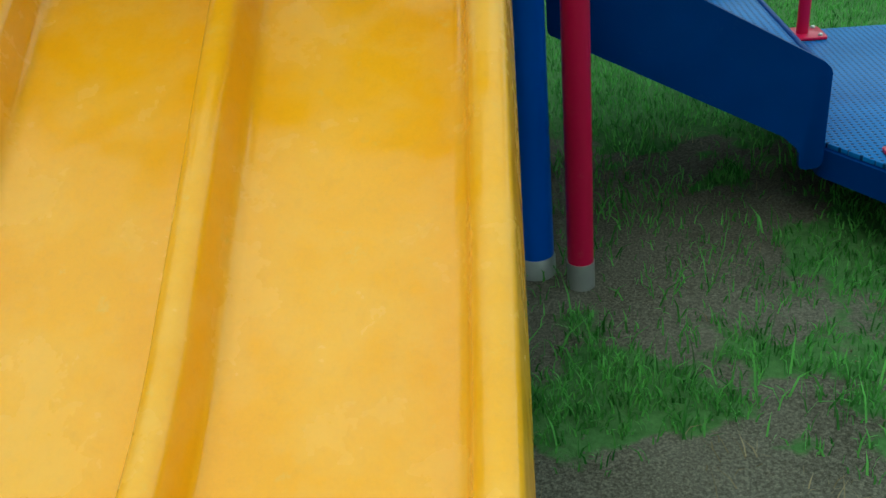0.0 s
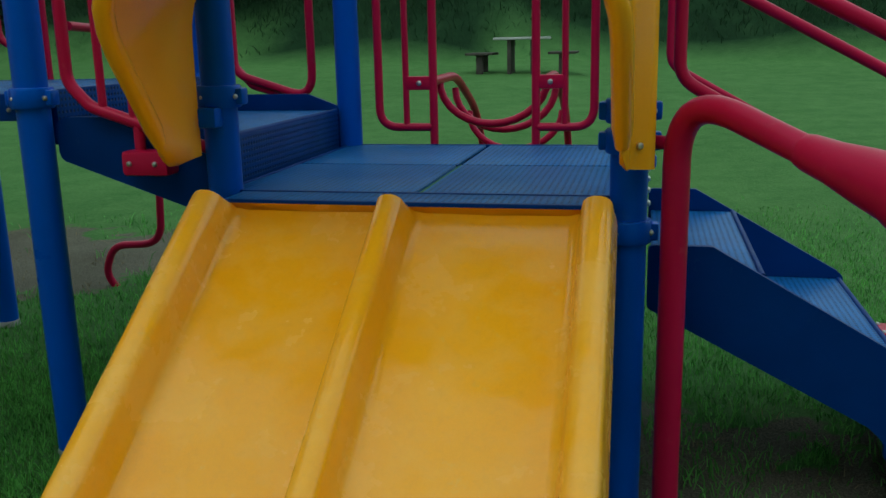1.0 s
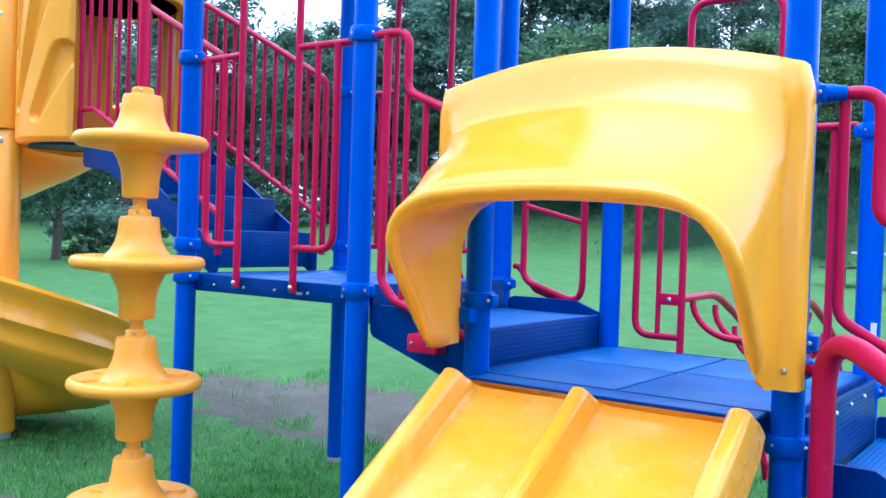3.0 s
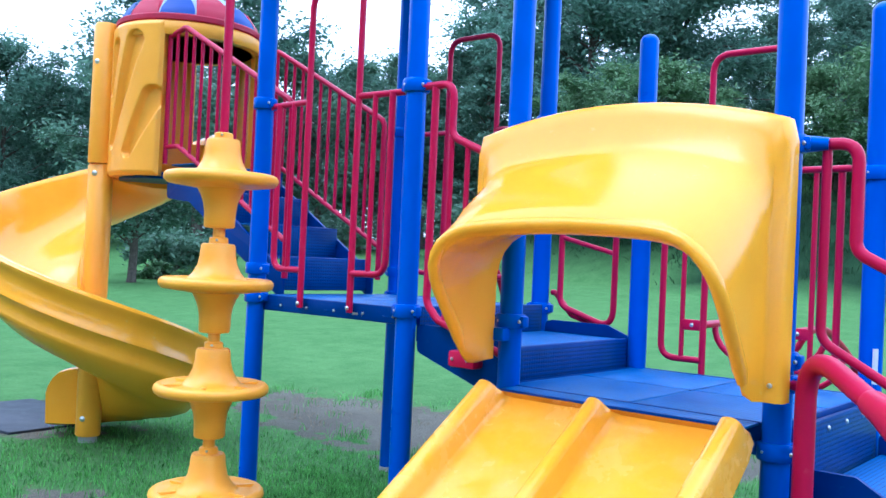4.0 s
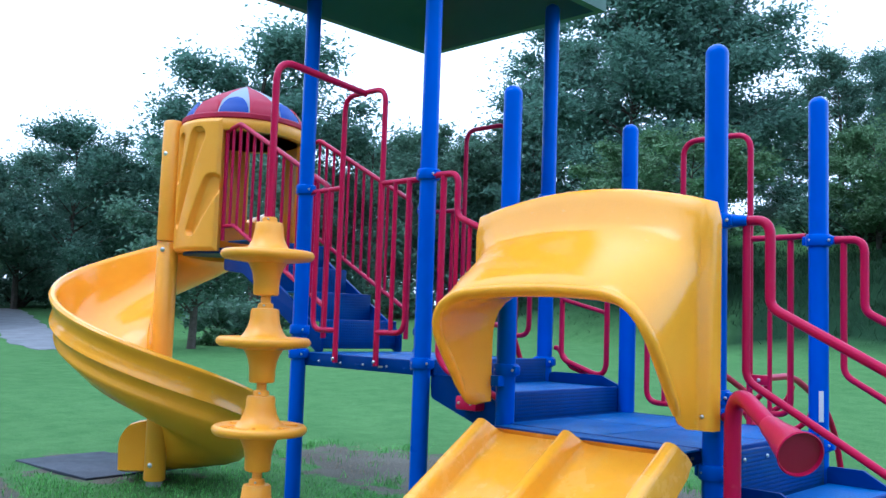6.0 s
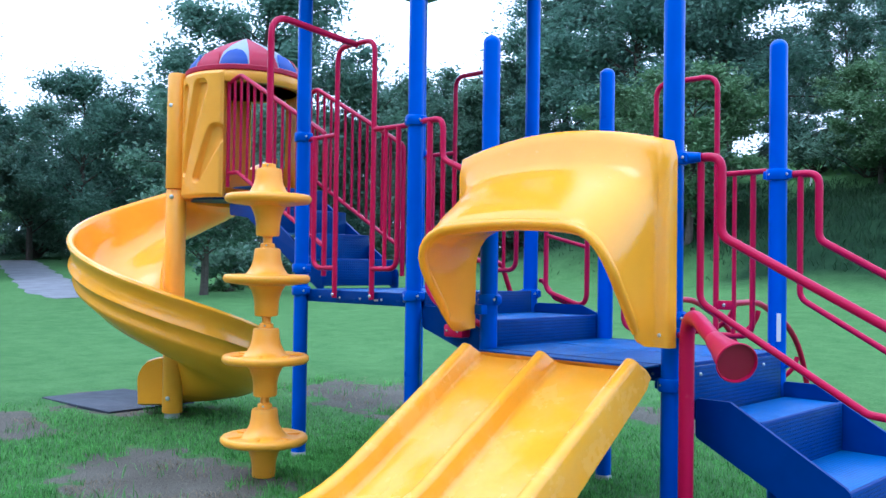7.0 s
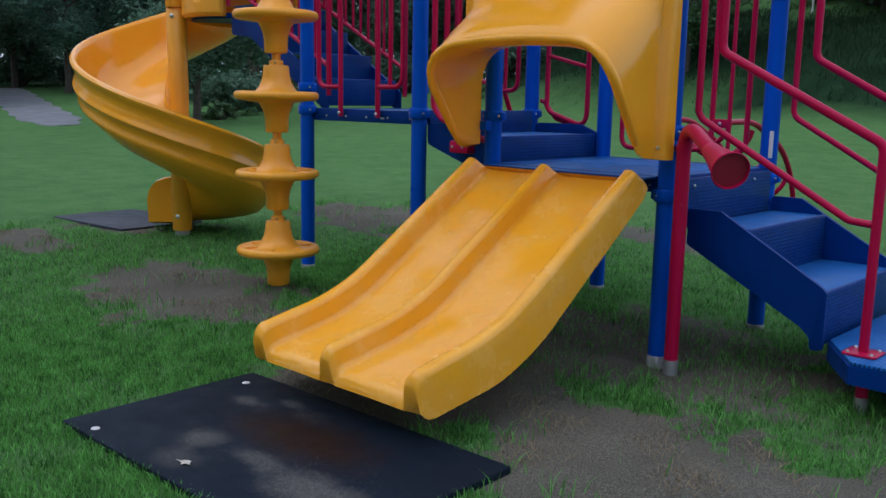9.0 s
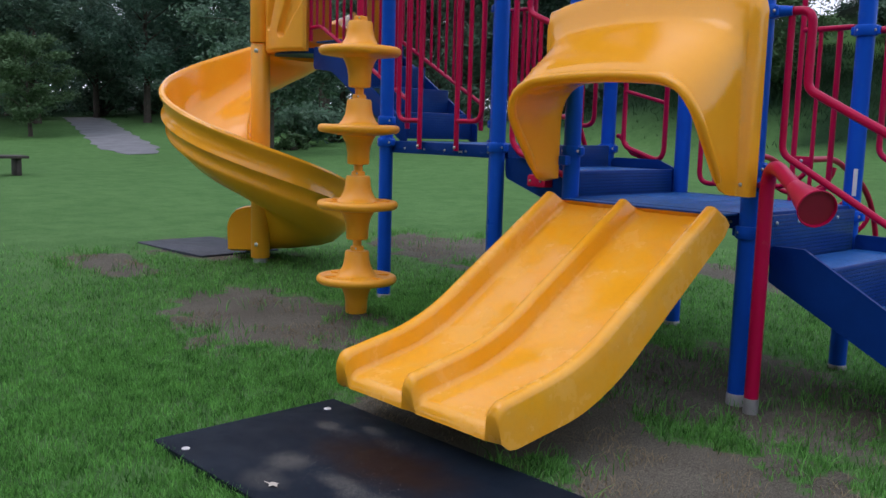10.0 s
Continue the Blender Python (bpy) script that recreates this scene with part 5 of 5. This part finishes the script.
PLANT = (
    (round_tree, 115, 46, 0.84), (round_tree, 445, 44, 1.28), (round_tree, 330, 50, 0.85), (round_tree, 720, 50, 0.95), (mid_tree, 650, 44, 1.05), (mid_tree, 830, 46, 0.95),
    (tall_tree, 1110, 38, 0.92), (tall_tree, 1275, 40, 0.92), (tall_tree, 1215, 46, 1.0), (tall_tree, 985, 47, 0.98), (conifer, 930, 42, 0.80), (mid_tree, 890, 48, 1.15), (light_tree, 1215, 29, 0.85), (light_tree, 1095, 31, 0.75),
    (round_tree, 1600, 40, 0.56), (mid_tree, 1490, 46, 0.72), (round_tree, 1720, 37, 0.66), (light_tree, 1660, 28, 0.7), (conifer, -100, 46, 0.95), (mid_tree, -260, 42, 1.0),
    (round_tree, -420, 44, 1.1), (light_tree, -115, 38, 0.6), (mid_tree, 20, 52, 0.92), (mid_tree, 225, 52, 0.9), (mid_tree, 338, 27.1, 0.66), (round_tree, 560, 56, 0.85),
    (round_tree, 900, 60, 0.9), (round_tree, 1400, 58, 0.7), (mid_tree, 1850, 44, 0.9), (tall_tree, -620, 48, 0.9), (round_tree, 180, 64, 0.8), (mid_tree, 480, 60, 1.1),
    (round_tree, -150, 56, 0.8), (mid_tree, 780, 64, 1.1), (round_tree, 1640, 60, 0.8), (round_tree, 2100, 42, 0.8), (light_tree, 1560, 31, 0.62),
)
BEHIND = ((round_tree, -62, 17, 1.1), (tall_tree, -85, 19, 0.9), (round_tree, -105, 16, 1.15), (mid_tree, -128, 18, 1.2), (tall_tree, -150, 21, 0.85), (round_tree, -40, 20, 1.1), (round_tree, -18, 22, 1.0), (mid_tree, 5, 24, 1.1), (mid_tree, -172, 24, 1.1))
used = set()
for i, (ob, px, d, s) in enumerate(PLANT):
    x, y = at(px, d)
    place(ob, x, y, s, (i * 67) % 360, ob.name not in used)
    used.add(ob.name)


for i, (ob, deg, d, k) in enumerate(BEHIND):
    place(ob, 1.5 + d * math.cos(radians(deg)), -2.5 + d * math.sin(radians(deg)), k, i * 71, False)


def make_shrub(kind, seed, w, h, leaf, size, clumps, per, label):
    rng = random.Random(seed)
    t = thing(kind, (0, 0, 0), label, "shrub", "shrubs")
    bm = bmesh.new()
    cl = []
    for i in range(clumps):
        a, r, z = rng.uniform(0, 6.28), w * 0.5 * rng.random() ** 0.5, rng.uniform(0.25, 0.85) * h
        r *= math.cos((z / h - 0.3) * 1.4)
        p = Vector((r * math.cos(a), r * math.sin(a), z))
        tube(bm, [(0, 0, -0.1), p * 0.5, p], [0.03, 0.02, 0.008], 5)
        cl.append((tuple(p), h * rng.uniform(0.18, 0.3)))
    part("stem", bm, BARK, t)
    v, k = leaf_cloud(cl, per, size, 1.0, seed, 0.8)
    crown = new("crown", mesh_quads("crown", v, k, leaf))
    crown.parent = t
    return t


bush = make_shrub("shrub", 61, 2.6, 1.7, LEAF_MID, 0.11, 40, 90, "rounded dark green leafy shrub")
fern = make_shrub("shrub", 67, 1.1, 0.55, LEAF_LIGHT, 0.10, 16, 60, "low light green leafy plant")
SHRUBS = ((bush, 395, 31, 1.0), (fern, 378, 28.5, 1.0), (bush, 460, 33, 0.8), (bush, 30, 54, 1.3), (bush, 120, 56, 1.4), (bush, 250, 52, 1.3), (bush, -120, 50, 1.2), (bush, 560, 46, 1.3), (bush, 700, 42, 1.2),
          (bush, 1440, 35, 0.9), (bush, 1540, 33, 1.3), (bush, 1240, 34, 1.0), (bush, 1030, 36, 1.2), (bush, 900, 37, 1.3), (bush, 1650, 31, 1.2), (bush, -260, 52, 1.2))
for i, (ob, px, d, s) in enumerate(SHRUBS):
    x, y = at(px, d)
    place(ob, x, y, s, (i * 83) % 360, ob.name not in used)
    used.add(ob.name)

# undergrowth on the bank and along the wood's edge, too fine to count
rng = random.Random(9)
cl = []
for i in range(700):
    px = rng.uniform(-700, 2200)
    x, y = at(px, rng.uniform(44, 62) if px > 500 else rng.uniform(52, 66))
    cl.append(((x, y, ground_z(x, y) + 0.5), rng.uniform(0.8, 1.7)))
far = []
for i in range(520):
    px = rng.uniform(-900, 2400)
    x, y = at(px, rng.uniform(58, 74))
    far.append(((x, y, ground_z(x, y) + rng.uniform(0.5, 6.0 if px < 900 else 4.0)), rng.uniform(1.2, 2.6)))
v, k = leaf_cloud(far, 150, 0.30, 1.0, 78, 0.8)
tagged(new("far_wood", mesh_quads("far_wood", v, k, LEAF_DARK)), "dense dark green wood closing off the lawn", "woodland", kind="stuff")
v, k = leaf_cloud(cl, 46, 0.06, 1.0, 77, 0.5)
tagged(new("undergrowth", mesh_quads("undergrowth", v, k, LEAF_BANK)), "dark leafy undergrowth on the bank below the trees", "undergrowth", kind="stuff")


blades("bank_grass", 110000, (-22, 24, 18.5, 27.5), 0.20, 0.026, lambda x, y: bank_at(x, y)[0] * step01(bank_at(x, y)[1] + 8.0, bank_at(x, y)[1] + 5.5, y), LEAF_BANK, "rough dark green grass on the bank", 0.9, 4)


# ---- picnic table, bench, marker stakes ----
def spot(bearing, d, eye=(1.30, -2.49)):
    return eye[0] + d * math.cos(radians(bearing)), eye[1] + d * math.sin(radians(bearing))


tx, ty = spot(97.8, 19.0)
tz = ground_z(tx, ty)
table = thing("picnic_table", (tx, ty, tz), "dark picnic table with a pale top and two benches", "table")
part("tabletop", box(tx - 0.55, tx + 0.55, ty - 0.4, ty + 0.4, tz + 0.68, tz + 0.73, 0.012), TABLE_TOP, table, "pale worn table top")
for sx in (-0.24, 0.24):
    part("leg", box(tx + sx - 0.04, tx + sx + 0.04, ty - 0.3, ty + 0.3, tz - 0.1, tz + 0.68, 0.01), DARK_WOOD, table)
for sx in (-1, 1):
    s = thing("stool_bench", (tx + sx * 0.85, ty, tz), "low dark timber bench beside the picnic table", "bench", "picnic benches")
    part("seat", box(tx + sx * 0.85 - 0.28, tx + sx * 0.85 + 0.28, ty - 0.45, ty + 0.45, tz + 0.38, tz + 0.43, 0.012), DARK_WOOD, s)
    for sy in (-0.3, 0.3):
        part("leg", box(tx + sx * 0.85 - 0.07, tx + sx * 0.85 + 0.07, ty + sy - 0.04, ty + sy + 0.04, tz - 0.1, tz + 0.38, 0.008), DARK_WOOD, s)
bx, by = spot(164.2, 21.5, (3.57, -4.4))
bz = ground_z(bx, by)
bench = thing("bench", (bx, by, bz), "dark timber bench standing on the lawn", "bench")
part("seat", box(bx - 0.3, bx + 0.3, by - 0.6, by + 0.6, bz + 0.38, bz + 0.44, 0.012), DARK_WOOD, bench)
for sy in (-0.42, 0.42):
    part("leg", box(bx - 0.2, bx + 0.2, by + sy - 0.05, by + sy + 0.05, bz - 0.1, bz + 0.38, 0.01), DARK_WOOD, bench)
for px, d in ((1432, 33),):
    x, y = at(px, d)
    z = ground_z(x, y)
    tagged(solid("marker_stake", box(x - 0.035, x + 0.035, y - 0.035, y + 0.035, z - 0.2, z + 0.34, 0.008), WHITE), "short white marker stake in the grass", "stake", "marker stakes")

# sticker on a post, small red bar under the decks
tagged(solid("sticker", box(Q + 0.024, Q + 0.048, Q - 0.062, Q - 0.0535, 1.13, 1.30), STICKER), "narrow white sticker on the blue post", "sticker")
hoop = thing("curl_climber", (-1.9, 2.3, 0), "crimson bent-tube climbing pole behind the upper deck", "climber")
part("tube", bar([(-1.40, Q + 0.04, 1.62), (-1.40, 1.75, 1.60), (-1.40, 2.0, 1.1), (-1.435, 2.0, 0.40), (-1.75, 2.0, 0.38), (-1.84, 2.02, 0.19), (-1.68, 2.05, 0.0)], 0.022, 0.14), RED, hoop)
